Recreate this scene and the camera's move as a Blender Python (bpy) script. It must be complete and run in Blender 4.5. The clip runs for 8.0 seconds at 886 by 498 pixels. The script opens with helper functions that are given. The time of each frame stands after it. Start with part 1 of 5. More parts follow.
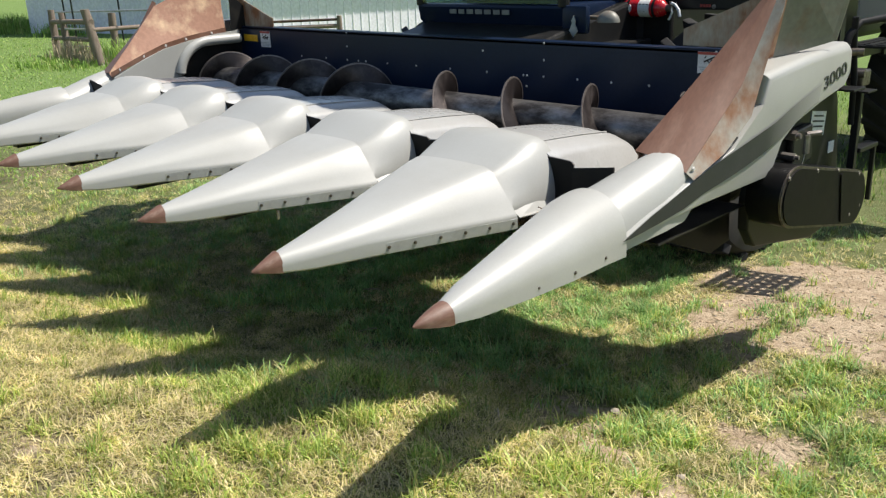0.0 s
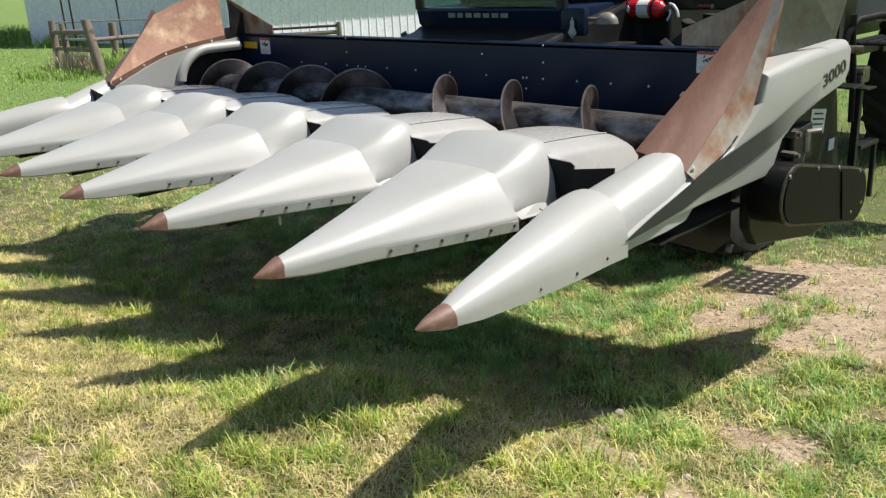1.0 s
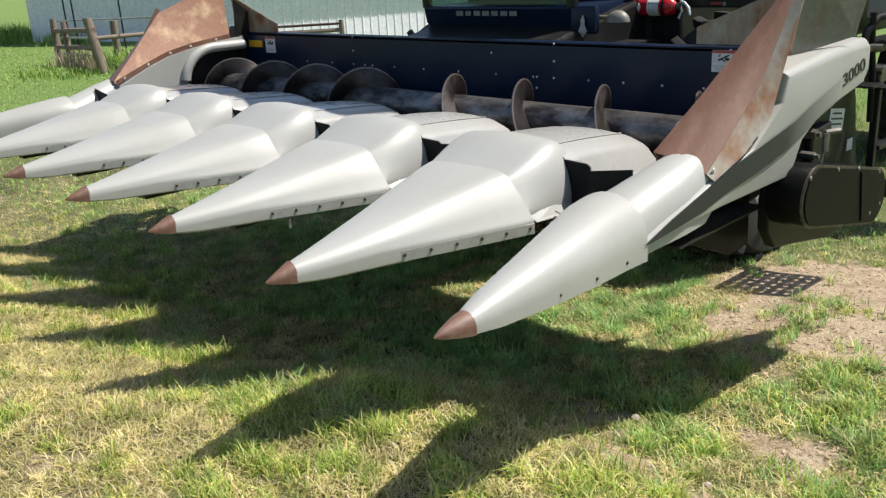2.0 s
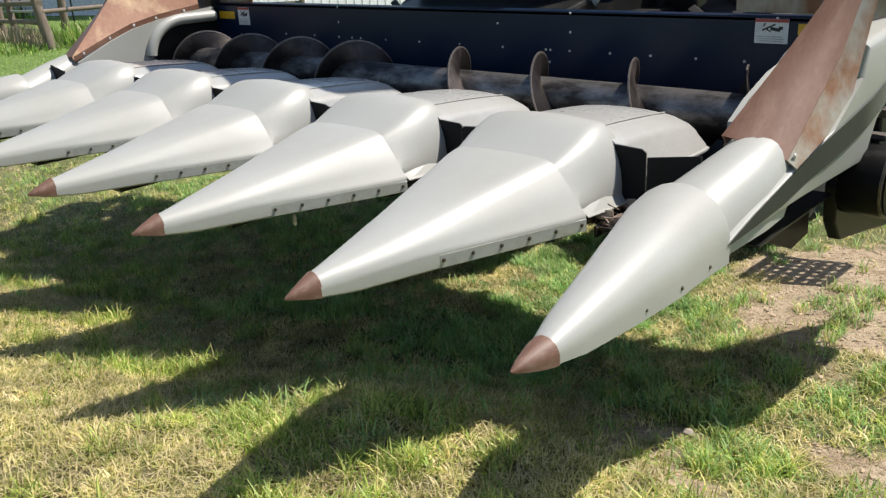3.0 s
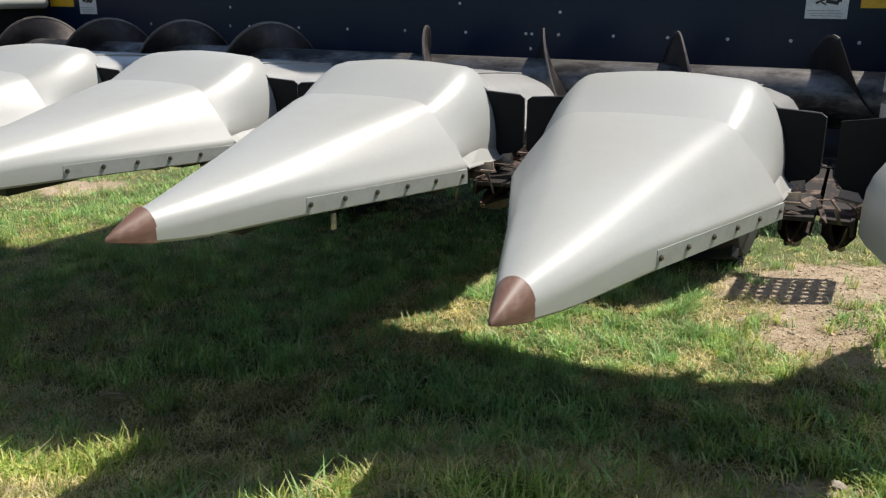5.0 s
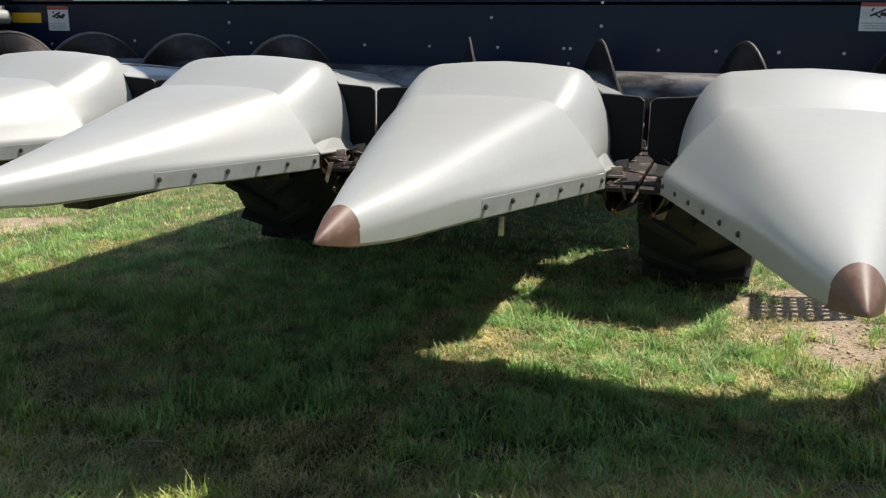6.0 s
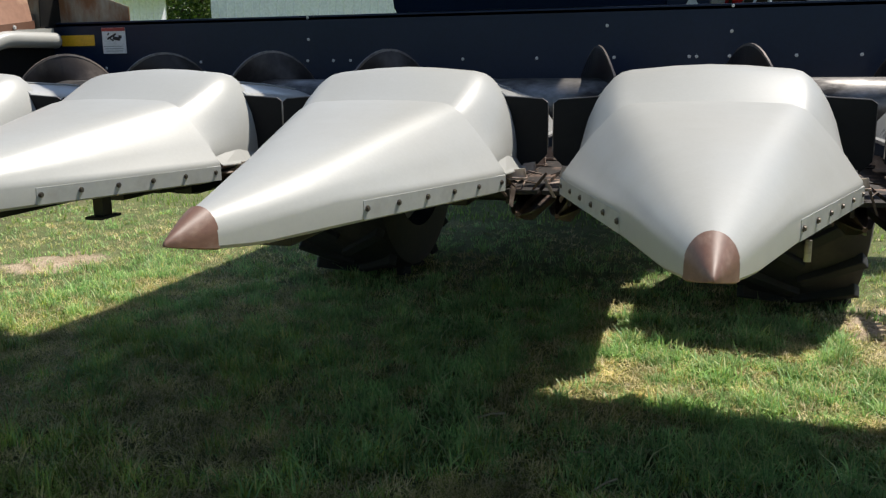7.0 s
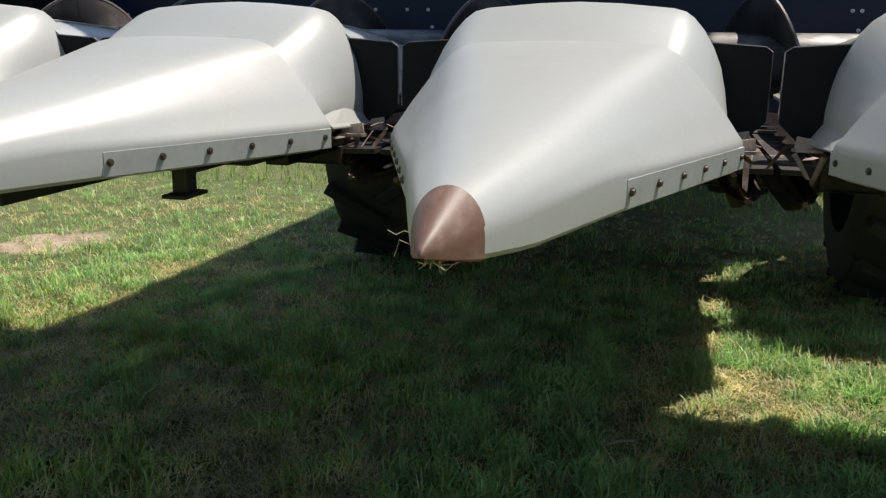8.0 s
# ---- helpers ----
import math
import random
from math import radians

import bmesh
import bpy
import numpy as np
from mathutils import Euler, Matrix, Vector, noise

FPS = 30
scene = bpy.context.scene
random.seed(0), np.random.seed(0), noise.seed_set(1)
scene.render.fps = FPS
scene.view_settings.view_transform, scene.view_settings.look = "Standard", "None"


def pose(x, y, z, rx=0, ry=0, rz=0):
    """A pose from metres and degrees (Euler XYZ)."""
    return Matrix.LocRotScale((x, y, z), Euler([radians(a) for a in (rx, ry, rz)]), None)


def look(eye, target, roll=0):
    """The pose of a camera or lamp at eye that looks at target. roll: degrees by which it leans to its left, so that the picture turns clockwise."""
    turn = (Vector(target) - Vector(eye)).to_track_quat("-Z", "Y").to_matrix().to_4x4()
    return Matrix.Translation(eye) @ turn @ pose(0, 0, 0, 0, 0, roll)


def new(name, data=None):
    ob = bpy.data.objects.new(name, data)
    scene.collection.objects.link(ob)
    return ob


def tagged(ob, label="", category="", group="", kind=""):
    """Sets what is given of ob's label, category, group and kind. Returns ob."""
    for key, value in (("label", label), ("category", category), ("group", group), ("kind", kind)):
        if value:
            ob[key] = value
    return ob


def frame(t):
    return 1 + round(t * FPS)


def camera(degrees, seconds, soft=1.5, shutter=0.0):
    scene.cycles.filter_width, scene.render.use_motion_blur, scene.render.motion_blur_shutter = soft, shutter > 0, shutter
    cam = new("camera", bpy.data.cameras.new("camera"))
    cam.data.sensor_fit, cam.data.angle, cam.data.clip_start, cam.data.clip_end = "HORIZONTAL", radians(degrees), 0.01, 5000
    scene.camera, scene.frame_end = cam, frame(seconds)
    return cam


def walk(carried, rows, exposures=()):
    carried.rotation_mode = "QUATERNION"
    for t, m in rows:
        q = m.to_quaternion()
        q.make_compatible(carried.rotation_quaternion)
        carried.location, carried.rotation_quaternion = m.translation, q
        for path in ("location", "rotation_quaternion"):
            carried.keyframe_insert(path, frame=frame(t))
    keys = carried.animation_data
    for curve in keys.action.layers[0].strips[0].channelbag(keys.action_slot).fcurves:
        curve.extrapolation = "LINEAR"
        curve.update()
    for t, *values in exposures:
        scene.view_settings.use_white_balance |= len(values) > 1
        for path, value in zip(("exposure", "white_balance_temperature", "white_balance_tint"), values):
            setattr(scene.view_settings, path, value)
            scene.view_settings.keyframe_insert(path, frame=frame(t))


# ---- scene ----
cam = camera(54.2, 8.0, soft=1.3)
PATH = [
    (0, (3.744, -1.291, 1.769), (2.366, 0.014, 1.14), -2.0),
    (0.5, (3.748, -1.288, 1.769), (2.369, 0.016, 1.14), -2.3),
    (1, (3.75, -1.291, 1.765), (2.365, 0.012, 1.146), -2.9),
    (1.5, (3.751, -1.287, 1.773), (2.355, 0.009, 1.162), -3.1),
    (3, (3.196, -1.16, 1.723), (1.893, 0.195, 1.041), -2.9),
    (3.5, (2.896, -1.03, 1.69), (1.665, 0.38, 0.986), -3.1),
    (4, (2.613, -1.002, 1.679), (1.462, 0.472, 0.97), -2.9),
    (4.2, (2.493, -1.023, 1.627), (1.381, 0.49, 0.936), -3.2),
    (5.3, (1.814, -1.05, 1.257), (1.009, 0.705, 0.734), 1.4),
    (5.5, (1.698, -1.062, 1.224), (0.939, 0.72, 0.727), 1.6),
    (6, (1.383, -1.13, 1.212), (0.715, 0.694, 0.735), 0.8),
    (6.5, (1.093, -1.129, 1.191), (0.451, 0.709, 0.735), -0.2),
    (7, (0.771, -1.041, 1.161), (0.157, 0.815, 0.739), -0.6),
    (7.5, (0.455, -0.909, 1.135), (-0.121, 0.957, 0.704), -0.4),
    (8, (0.211, -0.642, 1.075), (-0.344, 1.221, 0.603), 0.7),
]
walk(cam, [(t, look(e, g, r)) for t, e, g, r in PATH], exposures=[(0, 0.36), (3, 0.31), (4.2, 0.25), (5.3, 0.27), (6.5, 0.30), (8, 0.28)])

# ---- light ----
SUN = Vector((0.355, 0.45, 1.0)).normalized()
sun_data = bpy.data.lights.new("sun", "SUN")
sun_data.energy, sun_data.angle, sun_data.color = 5.0, radians(0.53), (1.0, 0.945, 0.865)
sun = new("sun", sun_data)
sun.matrix_basis = look(SUN * 30, (0, 0, 0))
world = bpy.data.worlds.new("world")
scene.world = world
world.use_nodes = True
wn = world.node_tree
sky = wn.nodes.new("ShaderNodeTexSky")
sky.sky_type, sky.sun_disc = "NISHITA", False
sky.air_density, sky.ozone_density = 1.2, 2.2
sky.sun_elevation = math.asin(SUN.z)
sky.sun_rotation = math.atan2(SUN.x, SUN.y)
wn.links.new(sky.outputs[0], wn.nodes["Background"].inputs[0])
wn.nodes["Background"].inputs[1].default_value = 0.085


# ---- materials ----
def material(name, base, rough=0.5, metal=0.0, var=None, scale=6.0, mix=0.5, fine=60.0, bump=0.1, coat=0.0,
             sharp=0.12, rough2=None, detail=6.0, stretch=(1, 1, 1), random_tint=0.0, grain_depth=0.1, spec=0.5):
    """A surface with two scales of variation: patches of a second colour, and a fine grain in colour, gloss and relief."""
    m = bpy.data.materials.new(name)
    m.use_nodes = True
    nt = m.node_tree
    b = nt.nodes["Principled BSDF"]
    geo = nt.nodes.new("ShaderNodeTexCoord")
    mp = nt.nodes.new("ShaderNodeMapping")
    mp.inputs["Scale"].default_value = stretch
    nt.links.new(geo.outputs["Object"], mp.inputs[0])
    n1 = nt.nodes.new("ShaderNodeTexNoise")
    n1.inputs["Scale"].default_value, n1.inputs["Detail"].default_value, n1.inputs["Roughness"].default_value = scale, detail, 0.62
    n2 = nt.nodes.new("ShaderNodeTexNoise")
    n2.inputs["Scale"].default_value, n2.inputs["Detail"].default_value = fine, 3
    for n in (n1, n2):
        nt.links.new(mp.outputs[0], n.inputs["Vector"])
    ramp = nt.nodes.new("ShaderNodeMapRange")
    ramp.inputs[1].default_value, ramp.inputs[2].default_value = 1 - mix - sharp, 1 - mix + sharp
    nt.links.new(n1.outputs[0], ramp.inputs[0])
    mixer = nt.nodes.new("ShaderNodeMix")
    mixer.data_type = "RGBA"
    mixer.inputs["A"].default_value = (*base, 1)
    mixer.inputs["B"].default_value = (*(var or [c * 0.86 for c in base]), 1)
    nt.links.new(ramp.outputs[0], mixer.inputs["Factor"])
    grain = nt.nodes.new("ShaderNodeMix")
    grain.data_type, grain.blend_type = "RGBA", "MULTIPLY"
    grain.inputs["Factor"].default_value = 1.0
    gr = nt.nodes.new("ShaderNodeMapRange")
    gr.inputs[1].default_value, gr.inputs[2].default_value, gr.inputs[3].default_value, gr.inputs[4].default_value = 0.3, 0.7, 1 - grain_depth, 1 + grain_depth
    nt.links.new(n2.outputs[0], gr.inputs[0])
    nt.links.new(mixer.outputs["Result"], grain.inputs["A"])
    nt.links.new(gr.outputs[0], grain.inputs["B"])
    out = grain.outputs["Result"]
    if random_tint:
        info = nt.nodes.new("ShaderNodeObjectInfo")
        rr = nt.nodes.new("ShaderNodeMapRange")
        rr.inputs[3].default_value, rr.inputs[4].default_value = 1 - random_tint, 1 + random_tint
        nt.links.new(info.outputs["Random"], rr.inputs[0])
        tint = nt.nodes.new("ShaderNodeMix")
        tint.data_type, tint.blend_type = "RGBA", "MULTIPLY"
        tint.inputs["Factor"].default_value = 1.0
        nt.links.new(out, tint.inputs["A"])
        nt.links.new(rr.outputs[0], tint.inputs["B"])
        out = tint.outputs["Result"]
    nt.links.new(out, b.inputs["Base Color"])
    rg = nt.nodes.new("ShaderNodeMapRange")
    rg.inputs[3].default_value, rg.inputs[4].default_value = rough, rough2 if rough2 is not None else min(1, rough + 0.15)
    nt.links.new(ramp.outputs[0], rg.inputs[0])
    nt.links.new(rg.outputs[0], b.inputs["Roughness"])
    b.inputs["Metallic"].default_value = metal
    b.inputs["Specular IOR Level"].default_value = spec
    b.inputs["Coat Weight"].default_value = coat
    if bump:
        bp = nt.nodes.new("ShaderNodeBump")
        bp.inputs["Strength"].default_value, bp.inputs["Distance"].default_value = bump, 0.002
        nt.links.new(n2.outputs[0], bp.inputs["Height"])
        nt.links.new(bp.outputs[0], b.inputs["Normal"])
    return m


WHITE = material("silver_white_paint", (0.406, 0.407, 0.382), 0.38, 0.0, (0.356, 0.350, 0.320), 2.6, 0.42, 140, 0.02, 0.02, 0.22, 0.50, 7, grain_depth=0.02, spec=0.62)
STRIP = material("weathered_edge_strip", (0.395, 0.40, 0.38), 0.46, 0.0, (0.315, 0.308, 0.28), 14, 0.36, 80, 0.04, 0, 0.16, grain_depth=0.04)
DECKW = material("dusty_white_paint", (0.44, 0.438, 0.42), 0.27, 0.0, (0.38, 0.365, 0.34), 5, 0.34, 90, 0.02, 0.25, 0.22, 0.36, grain_depth=0.04, spec=0.7)
BROWN = material("brown_primer_tip", (0.160, 0.082, 0.056), 0.52, 0.0, (0.25, 0.165, 0.125), 22, 0.38, 90, 0.06, 0, stretch=(2.0, 0.6, 2.0))
COVER = material("faded_brown_sheet", (0.185, 0.093, 0.060), 0.40, 0.05, (0.245, 0.138, 0.095), 6, 0.40, 60, 0.05, 0, 0.14, stretch=(2.2, 0.6, 0.6))
GREYSHEET = material("grey_stained_sheet", (0.20, 0.195, 0.17), 0.5, 0.15, (0.20, 0.12, 0.07), 6, 0.36, 40, 0.1, 0, 0.12)
ZINC = material("bright_zinc_bolt", (0.72, 0.71, 0.69), 0.45, 0.2, (0.36, 0.33, 0.30), 40, 0.4, 90, 0.05)
PATINA = material("rubbed_rusty_sheet", (0.34, 0.32, 0.265), 0.5, 0.1, (0.22, 0.10, 0.045), 6, 0.52, 40, 0.12, 0, 0.09, stretch=(1, 0.7, 0.45))
TAN = material("peeled_tan_sheet", (0.35, 0.185, 0.12), 0.42, 0.1, (0.56, 0.39, 0.24), 6, 0.42, 40, 0.06, 0, 0.10)
PANEL = material("dark_navy_panel", (0.0052, 0.0145, 0.041), 0.32, 0.0, (0.008, 0.0155, 0.035), 2.2, 0.4, 70, 0.04, 0, 0.2, 0.45, spec=0.24)
BLACK = material("dusty_black_paint", (0.014, 0.014, 0.014), 0.38, 0.0, (0.030, 0.027, 0.023), 5, 0.36, 50, 0.06, spec=0.28)
RUBBER = material("black_rubber", (0.010, 0.010, 0.011), 0.6, 0.0, (0.018, 0.018, 0.018), 8, 0.4, 60, 0.06, spec=0.15)
TYRE = material("tyre_rubber", (0.02, 0.02, 0.02), 0.75, 0.0, (0.06, 0.05, 0.04), 4, 0.4, 40, 0.1)
STEEL = material("worn_steel", (0.40, 0.375, 0.345), 0.38, 0.8, (0.12, 0.10, 0.09), 7, 0.48, 60, 0.1, 0, 0.12, 0.6, stretch=(0.6, 1.5, 1.5))
FLIGHT = material("worn_flighting", (0.035, 0.028, 0.026), 0.38, 0.55, (0.15, 0.125, 0.115), 4, 0.36, 60, 0.08, 0, 0.15)
TUBE = material("worn_auger_tube", (0.36, 0.34, 0.32), 0.28, 0.82, (0.05, 0.046, 0.045), 6, 0.56, 70, 0.15, 0, 0.14, 0.6, stretch=(0.7, 1.5, 1.5))
RUST = material("rusty_iron", (0.05, 0.028, 0.02), 0.6, 0.3, (0.26, 0.165, 0.12), 14, 0.36, 70, 0.25)
CHAIN = material("greasy_chain", (0.035, 0.025, 0.021), 0.42, 0.6, (0.16, 0.10, 0.075), 20, 0.42, 90, 0.2)
BOLT = material("zinc_bolt", (0.16, 0.14, 0.12), 0.4, 0.8, (0.07, 0.05, 0.04), 40, 0.4, 90, 0.1)
STRIPE = material("dark_grey_stripe", (0.035, 0.037, 0.038), 0.4, 0.1, (0.06, 0.06, 0.06), 10, 0.4, 90, 0.02)
YELLOW = material("yellow_reflector", (0.75, 0.42, 0.02), 0.35, 0.0, (0.6, 0.33, 0.02), 20, 0.4, 150, 0.03)
LABEL = material("white_label", (0.72, 0.73, 0.74), 0.4, 0.0, (0.62, 0.62, 0.62), 20, 0.4, 120, 0.02)
LABELRED = material("red_label_band", (0.42, 0.06, 0.05), 0.4)
INK = material("black_ink", (0.02, 0.02, 0.025), 0.5)
GREYINK = material("grey_ink", (0.35, 0.37, 0.38), 0.5)
RED = material("red_cylinder_paint", (0.50, 0.012, 0.02), 0.25, 0.0, (0.42, 0.012, 0.02), 12, 0.4, 90, 0.02, 0.3)
SILVER = material("silver_letters", (0.42, 0.44, 0.45), 0.35, 0.5)
WOOD = material("weathered_wood", (0.16, 0.12, 0.09), 0.85, 0.0, (0.27, 0.22, 0.18), 5, 0.45, 40, 0.4, 0, 0.2, None, 6, (4, 4, 0.5))
GALV = material("galvanised_gate", (0.42, 0.43, 0.44), 0.5, 0.6, (0.3, 0.3, 0.3), 8, 0.4, 60, 0.05)
BARNW = material("barn_pale_blue_steel", (0.86, 0.83, 0.92), 0.6, 0.0, (0.80, 0.77, 0.86), 1.2, 0.4, 12, 0.02)
ROOFM = material("barn_roof_steel", (0.40, 0.42, 0.44), 0.4, 0.5, (0.32, 0.32, 0.33), 1.0, 0.4, 12, 0.02)
BARK = material("tree_bark", (0.12, 0.09, 0.065), 0.9, 0.0, (0.07, 0.055, 0.04), 9, 0.5, 40, 0.5)
STRAW = material("dry_straw", (0.46, 0.38, 0.25), 0.8, 0.0, (0.34, 0.27, 0.18), 30, 0.4, 80, 0.1)
CLOD = material("crumbly_soil", (0.55, 0.425, 0.29), 0.95, 0.0, (0.38, 0.28, 0.18), 14, 0.45, 60, 0.5)
STONE = material("pale_stone", (0.42, 0.36, 0.29), 0.85, 0.0, (0.30, 0.25, 0.20), 30, 0.4, 80, 0.2, random_tint=0.2)



def fading_stripe():
    """A printed stripe that thins out into the white paint towards the rear."""
    m = material("printed_stripe", (0.030, 0.032, 0.034), 0.42, 0.0, (0.05, 0.05, 0.05), 10, 0.4, 90, 0.02)
    nt = m.node_tree
    b = nt.nodes["Principled BSDF"]
    src = b.inputs["Base Color"].links[0].from_socket
    tc, sep, mr, mx = (nt.nodes.new(k) for k in ("ShaderNodeTexCoord", "ShaderNodeSeparateXYZ", "ShaderNodeMapRange", "ShaderNodeMix"))
    nt.links.new(tc.outputs["Object"], sep.inputs[0])
    mr.inputs[1].default_value, mr.inputs[2].default_value, mr.inputs[4].default_value = 1.72, 2.30, 0.93
    nt.links.new(sep.outputs["Y"], mr.inputs[0])
    mx.data_type = "RGBA"
    nt.links.new(mr.outputs[0], mx.inputs["Factor"])
    nt.links.new(src, mx.inputs["A"])
    mx.inputs["B"].default_value = (0.43, 0.425, 0.40, 1)
    nt.links.new(mx.outputs["Result"], b.inputs["Base Color"])
    return m


FADE = fading_stripe()
GUARD = material("glossy_black_guard", (0.009, 0.009, 0.009), 0.30, 0.0, (0.013, 0.012, 0.012), 4, 0.38, 50, 0.03, spec=0.06)


def glass_material():
    m = bpy.data.materials.new("tinted_cab_glass")
    m.use_nodes = True
    b = m.node_tree.nodes["Principled BSDF"]
    b.inputs["Base Color"].default_value = (0.16, 0.30, 0.30, 1)
    b.inputs["Roughness"].default_value = 0.05
    b.inputs["Transmission Weight"].default_value = 0.85
    b.inputs["IOR"].default_value = 1.45
    return m


GLASS = glass_material()


def blade_material(name, greens, straw, straw_share):
    """Leaf blades: each island takes its own green or straw tone, and lets some light through."""
    m = bpy.data.materials.new(name)
    m.use_nodes = True
    nt = m.node_tree
    b = nt.nodes["Principled BSDF"]
    geo = nt.nodes.new("ShaderNodeNewGeometry")
    ramp = nt.nodes.new("ShaderNodeValToRGB")
    cr = ramp.color_ramp
    cr.elements[0].position, cr.elements[0].color = 0.0, (*greens[0], 1)
    cr.elements[1].position, cr.elements[1].color = 1.0, (*straw[1], 1)
    e = cr.elements.new((1 - straw_share) * 0.9)
    e.color = (*greens[1], 1)
    e = cr.elements.new(min(0.98, (1 - straw_share) + 0.06))
    e.color = (*straw[0], 1)
    nt.links.new(geo.outputs["Random Per Island"], ramp.inputs[0])
    tc = nt.nodes.new("ShaderNodeTexCoord")
    ns = nt.nodes.new("ShaderNodeTexNoise")
    ns.inputs["Scale"].default_value, ns.inputs["Detail"].default_value = 6.5, 4
    nt.links.new(tc.outputs["Object"], ns.inputs["Vector"])
    mr = nt.nodes.new("ShaderNodeMapRange")
    mr.inputs[1].default_value, mr.inputs[2].default_value, mr.inputs[3].default_value, mr.inputs[4].default_value = 0.34, 0.66, 0.62, 1.22
    nt.links.new(ns.outputs[0], mr.inputs[0])
    clump = nt.nodes.new("ShaderNodeMix")
    clump.data_type, clump.blend_type = "RGBA", "MULTIPLY"
    clump.inputs["Factor"].default_value = 1.0
    nt.links.new(ramp.outputs[0], clump.inputs["A"])
    nt.links.new(mr.outputs[0], clump.inputs["B"])
    tone = clump.outputs["Result"]
    nt.links.new(tone, b.inputs["Base Color"])
    b.inputs["Roughness"].default_value = 0.5
    tr = nt.nodes.new("ShaderNodeBsdfTranslucent")
    nt.links.new(tone, tr.inputs[0])
    mx = nt.nodes.new("ShaderNodeMixShader")
    mx.inputs[0].default_value = 0.38
    nt.links.new(b.outputs[0], mx.inputs[1])
    nt.links.new(tr.outputs[0], mx.inputs[2])
    nt.links.new(mx.outputs[0], nt.nodes["Material Output"].inputs[0])
    return m


GRASS = blade_material("lawn_blades", ((0.30, 0.32, 0.085), (0.58, 0.56, 0.17)), ((0.82, 0.69, 0.34), (0.93, 0.79, 0.48)), 0.56)
LUSH = blade_material("lush_blades", ((0.18, 0.29, 0.045), (0.53, 0.66, 0.14)), ((0.74, 0.69, 0.22), (0.86, 0.74, 0.34)), 0.3)
# Greens brightened and blued to lift the shade where this grass grows.
FRESH_LIFTED = blade_material("fresh_shade_lifted_blades", ((0.20, 0.42, 0.13), (0.50, 0.72, 0.26)), ((0.66, 0.70, 0.30), (0.78, 0.73, 0.40)), 0.16)
FIELD = blade_material("field_blades", ((0.16, 0.30, 0.05), (0.36, 0.52, 0.11)), ((0.50, 0.55, 0.18), (0.60, 0.58, 0.27)), 0.12)
# The pale second colour stands in for scraps struck by the sun.
SCRAP = material("dusty_sun_flecked_scraps", (0.085, 0.055, 0.04), 0.8, 0.0, (0.40, 0.31, 0.25), 16, 0.42, 80, 0.1)
EDGE = material("bright_worn_edge", (0.22, 0.19, 0.17), 0.38, 0.6, (0.12, 0.09, 0.08), 30, 0.4, 90, 0.05)
# Paddle colour raised to paint sun falling through the gaps between snouts.
LUG_SUNLIT = material("worn_sunlit_paddle", (0.52, 0.42, 0.35), 0.5, 0.3, (0.14, 0.075, 0.05), 18, 0.42, 80, 0.1)
# Rubbed, rusty plate; its hard tan and near-black patches also paint sun and shade.
DECKPLATE_FLECKED = material("rubbed_sun_flecked_deck_plate", (0.24, 0.16, 0.12), 0.5, 0.2, (0.018, 0.013, 0.011), 12, 0.58, 60, 0.15, sharp=0.05)
DIM = material("dull_silver_marks", (0.20, 0.21, 0.21), 0.4, 0.3)
LEAF = blade_material("tree_leaves", ((0.03, 0.075, 0.012), (0.09, 0.15, 0.025)), ((0.13, 0.18, 0.03), (0.16, 0.20, 0.05)), 0.2)


